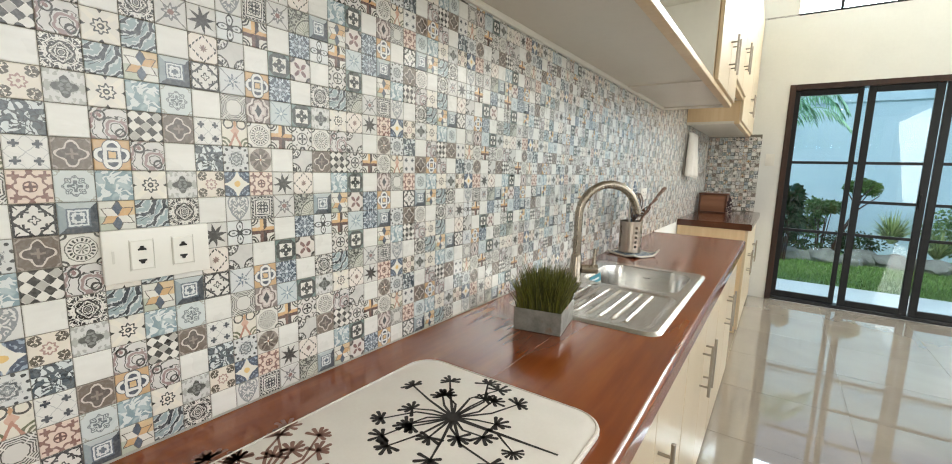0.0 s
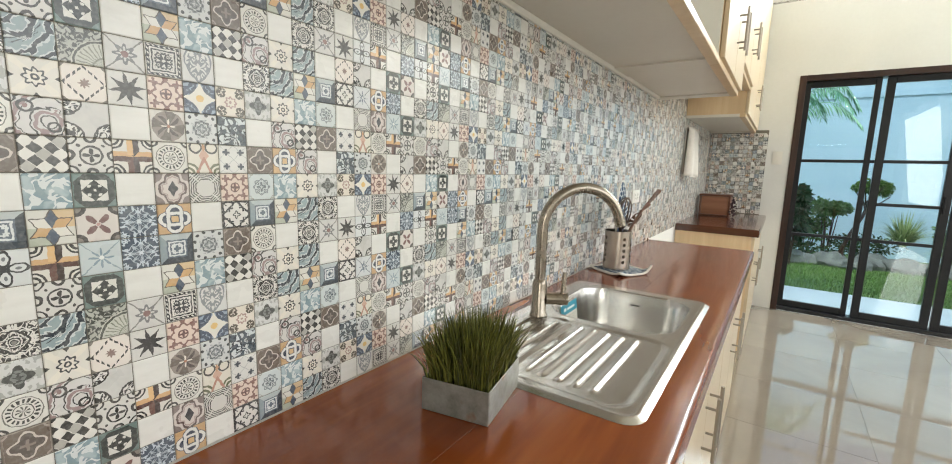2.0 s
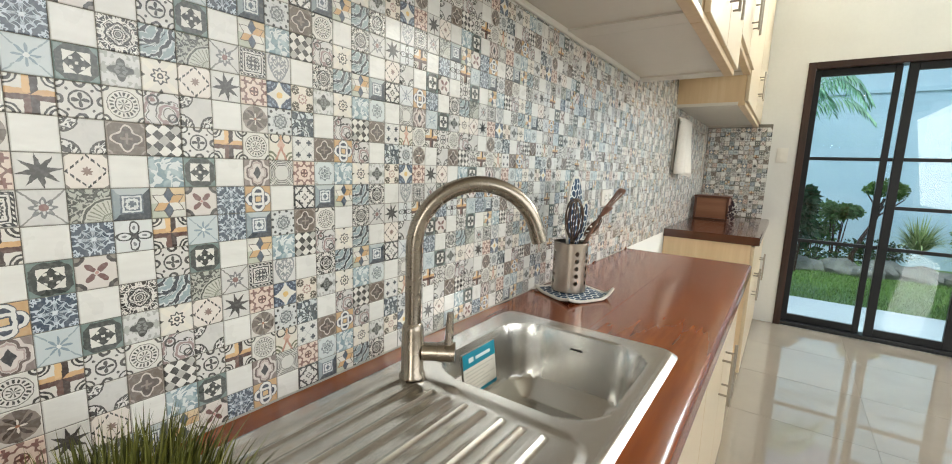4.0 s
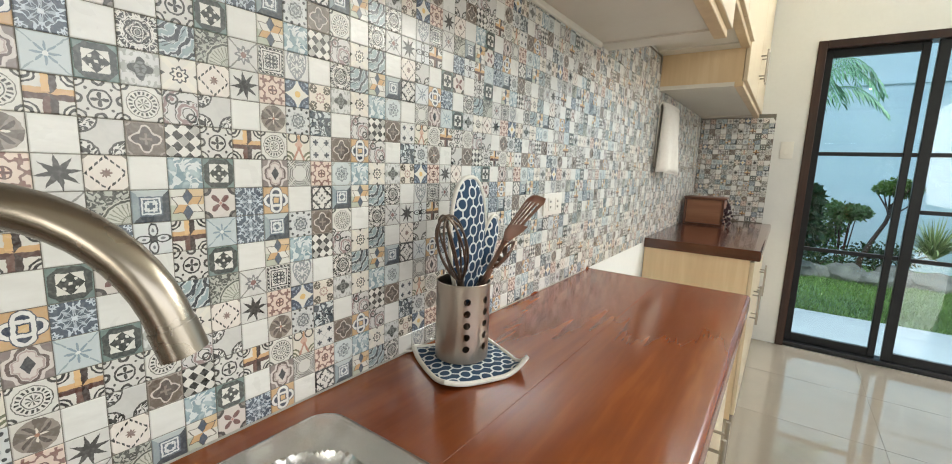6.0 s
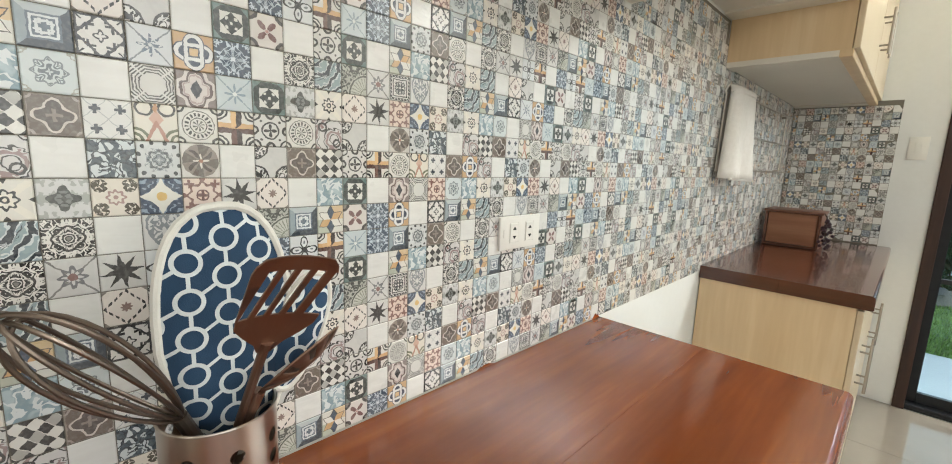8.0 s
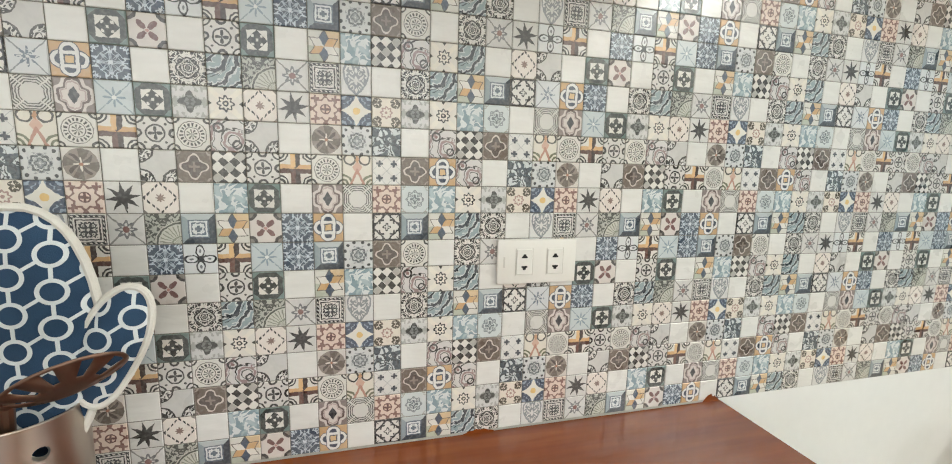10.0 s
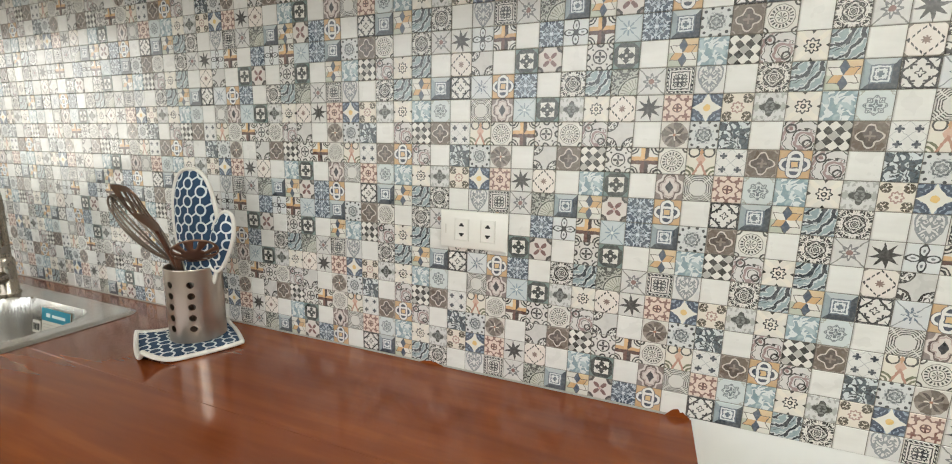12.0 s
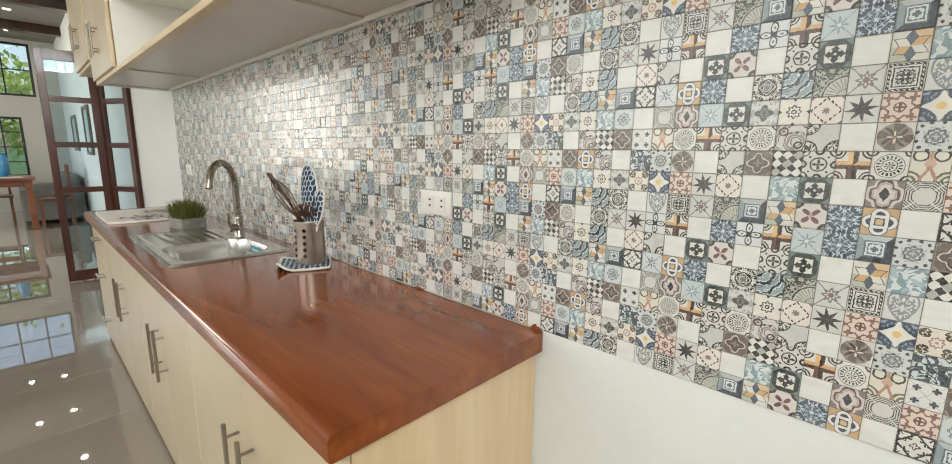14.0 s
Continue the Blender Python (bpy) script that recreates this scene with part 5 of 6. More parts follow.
def pot_holder():
    t = thing("pot_holder", (0.115, -0.54, CZ), "square navy and white quilted pot holder under the utensil cup", "pot holder")
    c, half = Vector((0.121, -0.552)), 0.087
    e1 = Vector((0.47, 0.883))
    e2 = Vector((0.883, -0.47))
    n = 20
    up = bmesh.new()

    def lift(s, q):
        """How far the corners curl up from the counter."""
        near = max(0.0, abs(s) * abs(q) - 0.35) / 0.65
        return near * near * (0.026 if s > 0 and q > 0 else 0.010 if q * s < 0 and q > 0 else 0.008 if s < 0 else 0.002)

    grid = {}
    for side in (0, 1):
        for i in range(n + 1):
            for j in range(n + 1):
                s, q = i / n * 2 - 1, j / n * 2 - 1
                p = c + e1 * s * half * (1 - 0.06 * q * q) + e2 * q * half * (1 - 0.06 * s * s)
                curl = lift(s, q)
                puff = 0.0042 * ((1 - s ** 6) * (1 - q ** 6)) * (1 if side else -0.6) + 0.0006 * math.sin(s * 14) * math.sin(q * 14)
                grid[side, i, j] = up.verts.new((p.x, p.y, CZ + 0.0055 + curl + puff))
    for side in (0, 1):
        for i in range(n):
            for j in range(n):
                f = [grid[side, i, j], grid[side, i + 1, j], grid[side, i + 1, j + 1], grid[side, i, j + 1]]
                up.faces.new(f if side == 0 else f[::-1])
    part("quilt", up, PAD_CLOTH, t)
    loop = [(i, 0) for i in range(n)] + [(n, j) for j in range(n)] + [(i, n) for i in range(n, 0, -1)] + [(0, j) for j in range(n, -1, -1)]
    pts = []
    for i, j in loop:
        s, q = i / n * 2 - 1, j / n * 2 - 1
        p = c + e1 * s * half * (1 - 0.06 * q * q) + e2 * q * half * (1 - 0.06 * s * s)
        pts.append((p.x, p.y, CZ + 0.0055 + lift(s, q)))
    part("piping", tube(pts, 0.0045, 8), PIPING, t, "white cotton edge piping")
    a = c - e1 * half - e2 * half * 0.9
    part("loop", tube([(a.x + 0.018 * (math.cos(k) - 1), a.y - 0.012 * math.sin(k), CZ + 0.007) for k in np.linspace(0, 6.28, 14)], 0.0025, 6), PIPING, t)


pot_holder()


def utensil_cup():
    t = thing("utensil_cup", tuple(CUP), "perforated brushed steel utensil cup on the pot holder", "utensil holder")
    r, h = 0.0515, 0.149
    bm = bmesh.new()
    cols, rows, hole, half = 8, 5, 0.0068, radians(11)
    zs0, zs1 = 0.018, h - 0.018
    dz = (zs1 - zs0) / rows

    def vert(a, z):
        return bm.verts.new((CUP.x + r * math.cos(a), CUP.y + r * math.sin(a), CUP.z + z))

    for k in range(cols):
        a0 = radians(0.5) + k * math.tau / cols
        if k in (2, 6):
            for j in range(8):
                aa, ab = a0 - half + j * half / 4, a0 - half + (j + 1) * half / 4
                bm.faces.new((vert(aa, 0), vert(ab, 0), vert(ab, h), vert(aa, h)))
            span = math.tau / cols - 2 * half
            for j in range(5):
                aa, ab = a0 + half + j * span / 5, a0 + half + (j + 1) * span / 5
                bm.faces.new((vert(aa, 0), vert(ab, 0), vert(ab, h), vert(aa, h)))
            continue
        for q in range(rows):
            zc = zs0 + dz * (q + 0.5)
            inner, outer = [], []
            for j in range(16):
                b = j * math.tau / 16
                cb, sb = math.cos(b), math.sin(b)
                sc = 1 / max(abs(cb), abs(sb))
                inner.append(vert(a0 + hole * cb / r, zc + hole * sb))
                outer.append(vert(a0 + half * cb * sc, zc + dz / 2 * sb * sc))
            for j in range(16):
                bm.faces.new((outer[j], outer[(j + 1) % 16], inner[(j + 1) % 16], inner[j]))
        for zl, zh in ((0.0, zs0), (zs1, h)):
            for j in range(4):
                aa, ab = a0 - half + j * half / 2, a0 - half + (j + 1) * half / 2
                bm.faces.new((vert(aa, zl), vert(ab, zl), vert(ab, zh), vert(aa, zh)))
        span = math.tau / cols - 2 * half
        for j in range(5):
            aa, ab = a0 + half + j * span / 5, a0 + half + (j + 1) * span / 5
            bm.faces.new((vert(aa, 0), vert(ab, 0), vert(ab, h), vert(aa, h)))
    bmesh.ops.remove_doubles(bm, verts=bm.verts[:], dist=0.00005)
    for f in bm.faces:
        f.normal_update()
        c = f.calc_center_median()
        if f.normal.dot(Vector((c.x - CUP.x, c.y - CUP.y, 0))) < 0:
            f.normal_flip()
    lining = bm.copy()
    for v in lining.verts:
        v.co.x, v.co.y = CUP.x + (v.co.x - CUP.x) * 0.982, CUP.y + (v.co.y - CUP.y) * 0.982
    bmesh.ops.reverse_faces(lining, faces=lining.faces[:])
    for name, shell, sign in (("wall", bm, 1), ("lining", lining, -1)):
        ob = part(name, shell, CUPSTEEL, t, "", False)
        ob.data.polygons.foreach_set("use_smooth", [True] * len(ob.data.polygons))
        ob.data.normals_split_custom_set_from_vertices([tuple(Vector((v.co.x, v.co.y, 0)).normalized() * sign) for v in ob.data.vertices])
    part("bottom", lathe([(r - 0.001, 0.0), (r - 0.001, 0.002), (0.01, 0.002)], tuple(CUP), 40), CUPSTEEL, t)
    part("rim", tube([(CUP.x + r * math.cos(a), CUP.y + r * math.sin(a), CUP.z + h) for a in np.linspace(0, math.tau, 41)], 0.0013, 6, False), CUPSTEEL, t)


utensil_cup()
IN = CUP + Vector((0, 0, 0.006))


def mitt():
    t = thing("oven_mitt", (0.085, -0.54, CUP.z + 0.01), "navy and white ring patterned oven mitt standing in the cup", "oven mitt")
    e, nrm = Vector((-0.04, 0.999, 0)), Vector((0.999, 0.04, 0))
    c0 = Vector((0.099, -0.532, 0))

    def pillow(cs, cz, hs, hz, tilt, depth, off, power=2.5):
        bm = bmesh.new()
        rings, n, out = [], 36, []
        for side in (1, -1):
            rr = []
            for k in range(6):
                f = 1 - k / 5.3
                th = depth * (1 - f ** 2.2) ** 0.6 * side
                ring = []
                for j in range(n):
                    b = j * math.tau / n
                    cb, sb = math.cos(b), math.sin(b)
                    s = math.copysign(abs(cb) ** (2 / power), cb) * hs * f
                    z = math.copysign(abs(sb) ** (2 / power), sb) * hz * f
                    s, z = s * math.cos(tilt) - z * math.sin(tilt), s * math.sin(tilt) + z * math.cos(tilt)
                    s *= 1 - 0.36 * max(0.0, 1.06 - cz - z) / 0.11
                    p = c0 + e * (cs + s) + nrm * (th + off) + Vector((0, 0, cz + z))
                    ring.append(bm.verts.new(p))
                    if k == 0 and side == 1:
                        out.append(tuple(p))
                rr.append(ring)
            for a, b_ in zip(rr, rr[1:]):
                for j in range(n):
                    q = (a[j], a[(j + 1) % n], b_[(j + 1) % n], b_[j])
                    bm.faces.new(q if side == 1 else q[::-1])
            bm.faces.new(rr[-1] if side == 1 else rr[-1][::-1])
        bmesh.ops.recalc_face_normals(bm, faces=bm.faces[:])
        return bm, out

    hand, edge = pillow(0.0, 1.079, 0.0595, 0.128, radians(2), 0.014, 0.0)
    part("palm", hand, MITT_CLOTH, t)
    part("piping", tube(edge + edge[:1], 0.0042, 8, False), PIPING, t, "white cotton edge piping")
    thumb, edge = pillow(0.066, 1.066, 0.027, 0.066, radians(-24), 0.011, 0.004, 2.2)
    part("thumb", thumb, MITT_CLOTH, t)
    part("piping", tube(edge + edge[:1], 0.0038, 8, False), PIPING, t, "white cotton edge piping")


mitt()


WHISK_TIP = (0.162, -0.681, 1.15)


def whisk():
    a, b = IN + Vector((-0.005, 0.028, 0)), Vector((0.120, -0.583, 1.022))
    tip = Vector(WHISK_TIP)
    d = (b - a).normalized()
    t = thing("whisk", tuple(a), "steel balloon whisk standing in the utensil cup", "whisk")
    part("handle", tube([a, a + d * 0.02, b], [0.004, 0.0055, 0.0068], 10), WIRESTEEL, t)
    axis = tip - b
    length = axis.length
    axis.normalize()
    s = axis.orthogonal().normalized()
    w = axis.cross(s)
    for k in range(5):
        ang = 0.3 + k * math.pi / 5
        u = s * math.cos(ang) + w * math.sin(ang)
        reach = length * (1.0 - 0.035 * (k % 3))
        pts = []
        for j in range(33):
            f = j / 32 * math.tau
            rise = (1 - math.cos(f)) / 2
            pts.append(b + axis * reach * rise + u * (0.0275 * math.sin(f) * rise ** 0.3 + 0.003 * math.cos(f / 2)))
        part("wire", tube(pts, 0.0019, 7), WIRESTEEL, t)


whisk()


def turner():
    a, b = IN + Vector((-0.03, -0.012, 0)), Vector((0.174, -0.528, 1.086))
    d = (b - a).normalized()
    t = thing("slotted_turner", tuple(a), "steel slotted turner standing in the cup, brown as if reflecting the counter", "spatula")
    part("handle", tube([a, b, b + d * 0.012], [0.0035, 0.0045, 0.006], 10), TOOLSTEEL, t)
    h = Vector((0.0593, 0.011, 0.0964)).normalized()
    side = Vector((0.0, 0.985, -0.15))
    side = (side - h * side.dot(h)).normalized()
    nrm = side.cross(h).normalized()
    bm = bmesh.new()

    def half_width(l):
        f = min(1.0, l / 0.042)
        g = max(0.0, (l - 0.098) / 0.014)
        return 0.006 + 0.0275 * f * f * (3 - 2 * f) - 0.007 * g * g

    def q(s0, s1, l0, l1):
        vs = []
        for o in (-0.0008, 0.0008):
            for s_, l in ((s0, l0), (s1, l0), (s1, l1), (s0, l1)):
                e = s_ if abs(s_) > 0.99 else s_ + 7.0 * (min(0.098, max(0.048, l)) - 0.073)
                vs.append(bm.verts.new(b + h * l + side * e * half_width(l) + nrm * (o + 0.005 * e * e * min(1.0, l / 0.05))))
        for f in ((3, 2, 1, 0), (4, 5, 6, 7), (0, 1, 5, 4), (1, 2, 6, 5), (2, 3, 7, 6), (3, 0, 4, 7)):
            bm.faces.new([vs[k] for k in f])

    edges = [-1.0, -0.78, -0.56, -0.40, -0.18, -0.03, 0.19, 0.34, 0.56, 0.78, 1.0]
    for l0, l1 in ((0.0, 0.012), (0.012, 0.024), (0.024, 0.036), (0.036, 0.048)):
        for k in range(10):
            q(edges[k], edges[k + 1], l0, l1)
    for l0, l1 in ((0.048, 0.06), (0.06, 0.073), (0.073, 0.086), (0.086, 0.098)):
        for k in range(0, 10, 2):
            q(edges[k], edges[k + 1], l0, l1)
    for l0, l1 in ((0.098, 0.105), (0.105, 0.112)):
        for k in range(10):
            q(edges[k], edges[k + 1], l0, l1)
    bmesh.ops.remove_doubles(bm, verts=bm.verts[:], dist=0.00005)
    part("blade", bm, TOOLSTEEL, t)


turner()


def skimmer():
    a, b = IN + Vector((-0.015, -0.025, 0)), Vector((0.1487, -0.5243, 1.037))
    d = (b - a).normalized()
    t = thing("skimmer_spoon", tuple(a), "steel slotted skimmer spoon standing in the cup, brown as if reflecting the counter", "spoon")
    part("handle", tube([a, b], [0.0035, 0.006], 10), TOOLSTEEL, t)
    h = Vector((-0.0127, 0.0863, 0.037)).normalized()
    side = Vector((-0.80, 0.40, -0.42)).normalized()
    side = (side - h * side.dot(h)).normalized()
    nrm = h.cross(side).normalized()
    nrm = -nrm if nrm.z > 0 else nrm
    bm = bmesh.new()
    n, rings = 28, []
    for f in (1.0, 0.92, 0.72, 0.5, 0.3):
        ring = []
        for j in range(n):
            x, y = math.cos(j * math.tau / n) * f, math.sin(j * math.tau / n) * f
            ring.append(bm.verts.new(b + h * (0.046 + 0.048 * x) + side * 0.034 * y + nrm * 0.012 * (1 - f * f)))
        rings.append(ring)
    for i, (p, q) in enumerate(zip(rings, rings[1:])):
        for j in range(n):
            if i in (1, 2) and j % 3 == 0:
                continue
            bm.faces.new((p[j], p[(j + 1) % n], q[(j + 1) % n], q[j]))
    bm.faces.new(rings[-1])
    ob = part("bowl", bm, BOWLSTEEL, t)
    sol = ob.modifiers.new("thick", "SOLIDIFY")
    sol.thickness = 0.0012


skimmer()


def varnish_smear(y, w, z):
    bm = bmesh.new()
    rnd = random.Random(int(y * 100))
    top, low = [], []
    for k in range(11):
        f = k / 10
        low.append(bm.verts.new((0.0016, y + w * f, CZ)))
        top.append(bm.verts.new((0.0016, y + w * f, CZ + 0.001 + z * math.sin(math.pi * f) * rnd.uniform(0.6, 1.1))))
    for k in range(10):
        bm.faces.new((low[k], low[k + 1], top[k + 1], top[k]))
    solid("varnish_smear", bm, COUNTER, "brown varnish smear on the tiles above the counter", "stain", "structure", False)


varnish_smear(-0.075, 0.05, 0.007)
varnish_smear(0.365, 0.035, 0.013)


# ---- living room ----
def sofa():
    t = thing("sofa", (0.5, -10.2, 0), "low grey upholstered sofa along the living room wall", "sofa")
    cloth = plain("grey_upholstery", "6d6b68", "7b7975", 0.95, scale=30, bump=0.4)
    part("base", box(0.04, -11.3, 0.06, 0.8, -9.1, 0.3, 0.03, 3), cloth, t)
    for k in range(3):
        y = -11.1 + k * 0.62
        part("seat_cushion", box(0.2, y, 0.3, 0.82, y + 0.6, 0.44, 0.04, 3), cloth, t)
        part("back_cushion", box(0.05, y, 0.42, 0.24, y + 0.6, 0.78, 0.05, 3), cloth, t)
    for y in (-11.32, -9.24):
        part("armrest", box(0.04, y, 0.06, 0.82, y + 0.16, 0.56, 0.04, 3), cloth, t)
    for x in (0.1, 0.74):
        for y in (-11.2, -9.2):
            part("leg", box(x - 0.025, y - 0.025, 0, x + 0.025, y + 0.025, 0.06), DARKWOOD, t)


sofa()
TABLEWOOD = wood("dining_table_wood", "5d3521", "7d4c30", "976241", 0.3, "X", 1.0, 0.2)


def dining_table():
    t = thing("dining_table", (1.35, -8.95, 0), "brown wooden dining table with square legs", "table")
    part("tabletop", box(0.62, -9.55, 0.755, 2.1, -8.5, 0.795, 0.006, 2), TABLEWOOD, t)
    for y in (-9.48, -8.6):
        part("apron", box(0.74, y, 0.66, 1.98, y + 0.025, 0.755), TABLEWOOD, t)
    for x in (0.66, 1.98):
        for y in (-9.5, -8.62):
            part("leg", box(x, y, 0, x + 0.08, y + 0.08, 0.755, 0.004), TABLEWOOD, t)
    b = thing("place_mat", (0.95, -8.75, 0.795), "pale woven place mat on the dining table", "place mat")
    part("sheet", box(0.75, -8.9, 0.7955, 1.15, -8.58, 0.80, 0.002), plain("pale_weave", "c8c4b8", "d2cec3", 0.8), b)


dining_table()


def dining_chair(x, y, turn):
    t = thing("dining_chair", (x, y, 0), "brown wooden dining chair with slatted back at the table", "chair", "chairs round the table")
    m = Matrix.Translation((x, y, 0)) @ Matrix.Rotation(radians(turn), 4, "Z")
    part("seat", moved(box(-0.21, -0.21, 0.43, 0.21, 0.21, 0.46, 0.008, 2), m), TABLEWOOD, t)
    for sx in (-0.19, 0.155):
        part("leg", moved(box(sx, -0.2, 0, sx + 0.035, -0.165, 0.43), m), TABLEWOOD, t)
        part("back_leg", moved(box(sx, 0.17, 0, sx + 0.035, 0.205, 0.98, 0.003), m), TABLEWOOD, t)
    for z in (0.62, 0.75, 0.88):
        part("slat", moved(box(-0.155, 0.18, z, 0.155, 0.195, z + 0.08, 0.003), m), TABLEWOOD, t)


dining_chair(0.42, -8.95, 90)
dining_chair(1.1, -9.75, 180)
dining_chair(1.65, -9.75, 180)
vase = thing("blue_vase", (0.95, -9.1, 0.795), "tall blue ceramic vase on the dining table", "vase")
part("body", lathe([(0.05, 0.0), (0.07, 0.05), (0.085, 0.16), (0.07, 0.28), (0.05, 0.33), (0.058, 0.36)], (0.95, -9.1, 0.7955), 24), plain("blue_glaze", "2f6f96", "3b83ab", 0.2), vase)


def picture(y0, y1, z0, z1):
    t = thing("framed_picture", (0, (y0 + y1) / 2, z0), "framed pale picture on the cream wall", "picture", "wall pictures")
    part("frame", join(box(0.0, y0, z0, 0.03, y0 + 0.05, z1, 0.003), box(0.0, y1 - 0.05, z0, 0.03, y1, z1, 0.003), box(0.0, y0 + 0.05, z0, 0.03, y1 - 0.05, z0 + 0.05, 0.003),
                       box(0.0, y0 + 0.05, z1 - 0.05, 0.03, y1 - 0.05, z1, 0.003)), plain("grey_frame", "5d5a50", "6b685d", 0.5), t)
    part("print", box(0.001, y0 + 0.05, z0 + 0.05, 0.012, y1 - 0.05, z1 - 0.05), plain("pale_print_paper", "8fa39a", "c3ccc6", 0.4, scale=4), t)


picture(-8.0, -7.35, 1.15, 1.85)
picture(-9.9, -9.2, 1.2, 1.8)


def far_window(x0, x1, z0, z1, nx, nz, name):
    t = thing(name, ((x0 + x1) / 2, FAR_Y, z0), "black framed living room window with grid bars", "window", "", "structure")
    y = FAR_Y - 0.06
    part("window_frame", join(box(x0, y, z0, x0 + 0.04, y + 0.05, z1), box(x1 - 0.04, y, z0, x1, y + 0.05, z1), box(x0 + 0.04, y, z0, x1 - 0.04, y + 0.05, z0 + 0.04),
                              box(x0 + 0.04, y, z1 - 0.04, x1 - 0.04, y + 0.05, z1)), BLACKALU, t)
    for k in range(1, nx):
        x = x0 + (x1 - x0) * k / nx
        part("mullion", box(x - 0.012, y + 0.005, z0 + 0.04, x + 0.012, y + 0.045, z1 - 0.04), BLACKALU, t)
    for k in range(1, nz):
        z = z0 + (z1 - z0) * k / nz
        part("crossbar", box(x0 + 0.04, y + 0.01, z - 0.01, x1 - 0.04, y + 0.04, z + 0.01), BLACKALU, t)
    g = part("pane", box(x0 + 0.03, y + 0.022, z0 + 0.03, x1 - 0.03, y + 0.028, z1 - 0.03), CLEAR, t)
    g.visible_shadow = False


far_window(0.36, 3.2, 2.22, 3.2, 7, 2, "window_2")
far_window(0.62, 3.2, 0.68, 1.82, 9, 4, "window_3")

# ---- garden ----
GARDEN_Y = 7.4
lawn_mat = Net("lawn_ground", 0.95)
lp = lawn_mat.world()
lawn_mat = lawn_mat.done(lawn_mat.mix(lawn_mat.noise(lp, 6, 4), lin("3c5a24"), lin("587a35")))
ground = solid("ground", box(-400, -400, -0.3, 400, 400, -0.125), lawn_mat, "green lawn and open ground round the house", "ground")
solid("pavement", box(-0.15, END_Y + 0.15, -0.12, 5.5, 3.92, -0.03, 0.01), plain("pale_concrete", "aeb5b5", "bcc3c3", 0.8, scale=4), "pale concrete garden pavement", "pavement")
solid("garden_bed", box(-3.5, 3.92, -0.124, 7.5, GARDEN_Y, -0.06), lawn_mat, "raised garden lawn bed", "lawn")
wall_garden = solid("wall_garden", join(box(-3.5, GARDEN_Y, -0.12, 7.5, GARDEN_Y + 0.2, 3.4), box(-3.5, GARDEN_Y - 0.02, 2.55, 7.5, GARDEN_Y, 2.62)),
                    plain("pale_blue_wall_paint", "9fbccb", "b2ccd8", 0.8, scale=1.2), "pale blue painted garden wall", "wall")


def leaf_cloud(name, owner, centre, size, count, leaf, tones, seed, shell=0.55, droop=0.0):
    """A crown of single leaves, thin towards its middle."""
    rnd = random.Random(seed)
    verts, faces = [], []
    c = Vector(centre)
    lumps = [(Vector((rnd.uniform(-0.55, 0.55), rnd.uniform(-0.55, 0.55), rnd.uniform(-0.45, 0.5))), rnd.uniform(0.4, 0.62)) for _ in range(9)]
    for k in range(count):
        lc, lr = lumps[k % len(lumps)]
        d = Vector((rnd.gauss(0, 1), rnd.gauss(0, 1), rnd.gauss(0, 1))).normalized()
        q = lc + d * lr * rnd.uniform(shell, 1.0)
        p = c + Vector((q.x * size[0], q.y * size[1], q.z * size[2]))
        out = Vector((q.x, q.y, q.z + 0.2 - droop)).normalized()
        a = (out + Vector((rnd.gauss(0, 0.5), rnd.gauss(0, 0.5), rnd.gauss(0, 0.5)))).normalized()
        s = a.orthogonal().normalized()
        s = (Matrix.Rotation(rnd.uniform(0, 6.28), 3, a) @ s) * leaf * 0.32
        o = len(verts)
        ln = leaf * rnd.uniform(0.7, 1.2)
        verts += [tuple(p - s * 0.3), tuple(p + a * ln * 0.45 + s), tuple(p + a * ln + Vector((0, 0, -ln * 0.15))), tuple(p + a * ln * 0.45 - s)]
        faces.append((o, o + 1, o + 2, o + 3))
    base = BASES[owner.name]
    me = bpy.data.meshes.new(name)
    me.from_pydata([tuple(Vector(v) - base) for v in verts], [], faces)
    n = Net(name + "_leaf", 0.5)
    tone = n.mix(n.island(), lin(tones[0]), lin(tones[1]))
    thin, blend = n.t.nodes.new("ShaderNodeBsdfTranslucent"), n.t.nodes.new("ShaderNodeMixShader")
    n.put(thin.inputs["Color"], tone)
    blend.inputs[0].default_value = 0.45
    n.put(blend.inputs[1], n.bsdf.outputs[0])
    n.put(blend.inputs[2], thin.outputs[0])
    n.put(n.t.nodes["Material Output"].inputs["Surface"], blend.outputs[0])
    me.materials.append(n.done(tone))
    ob = new(name, me)
    ob.parent = owner
    return ob


def clipped_tree():
    x, y = 1.46, 6.0
    t = thing("clipped_tree", (x, y, -0.06), "small clipped tree with round crown in the garden", "tree")
    part("trunk", tube([(x, y, -0.06), (x - 0.02, y, 0.2), (x + 0.06, y, 0.45), (x + 0.16, y, 0.7), (x + 0.22, y, 1.0)], [0.035, 0.03, 0.026, 0.022, 0.016], 10), DARKWOOD, t)
    for k in range(6):
        a = k * 1.05
        part("limb", tube([(x + 0.17, y, 0.75 + 0.03 * k), (x + 0.22 + 0.2 * math.cos(a), y + 0.2 * math.sin(a), 1.0 + 0.03 * k)], [0.012, 0.006], 7), DARKWOOD, t)
    leaf_cloud("crown", t, (x + 0.22, y, 1.12), (0.24, 0.22, 0.15), 2600, 0.04, ("33521f", "668838"), 2)


clipped_tree()


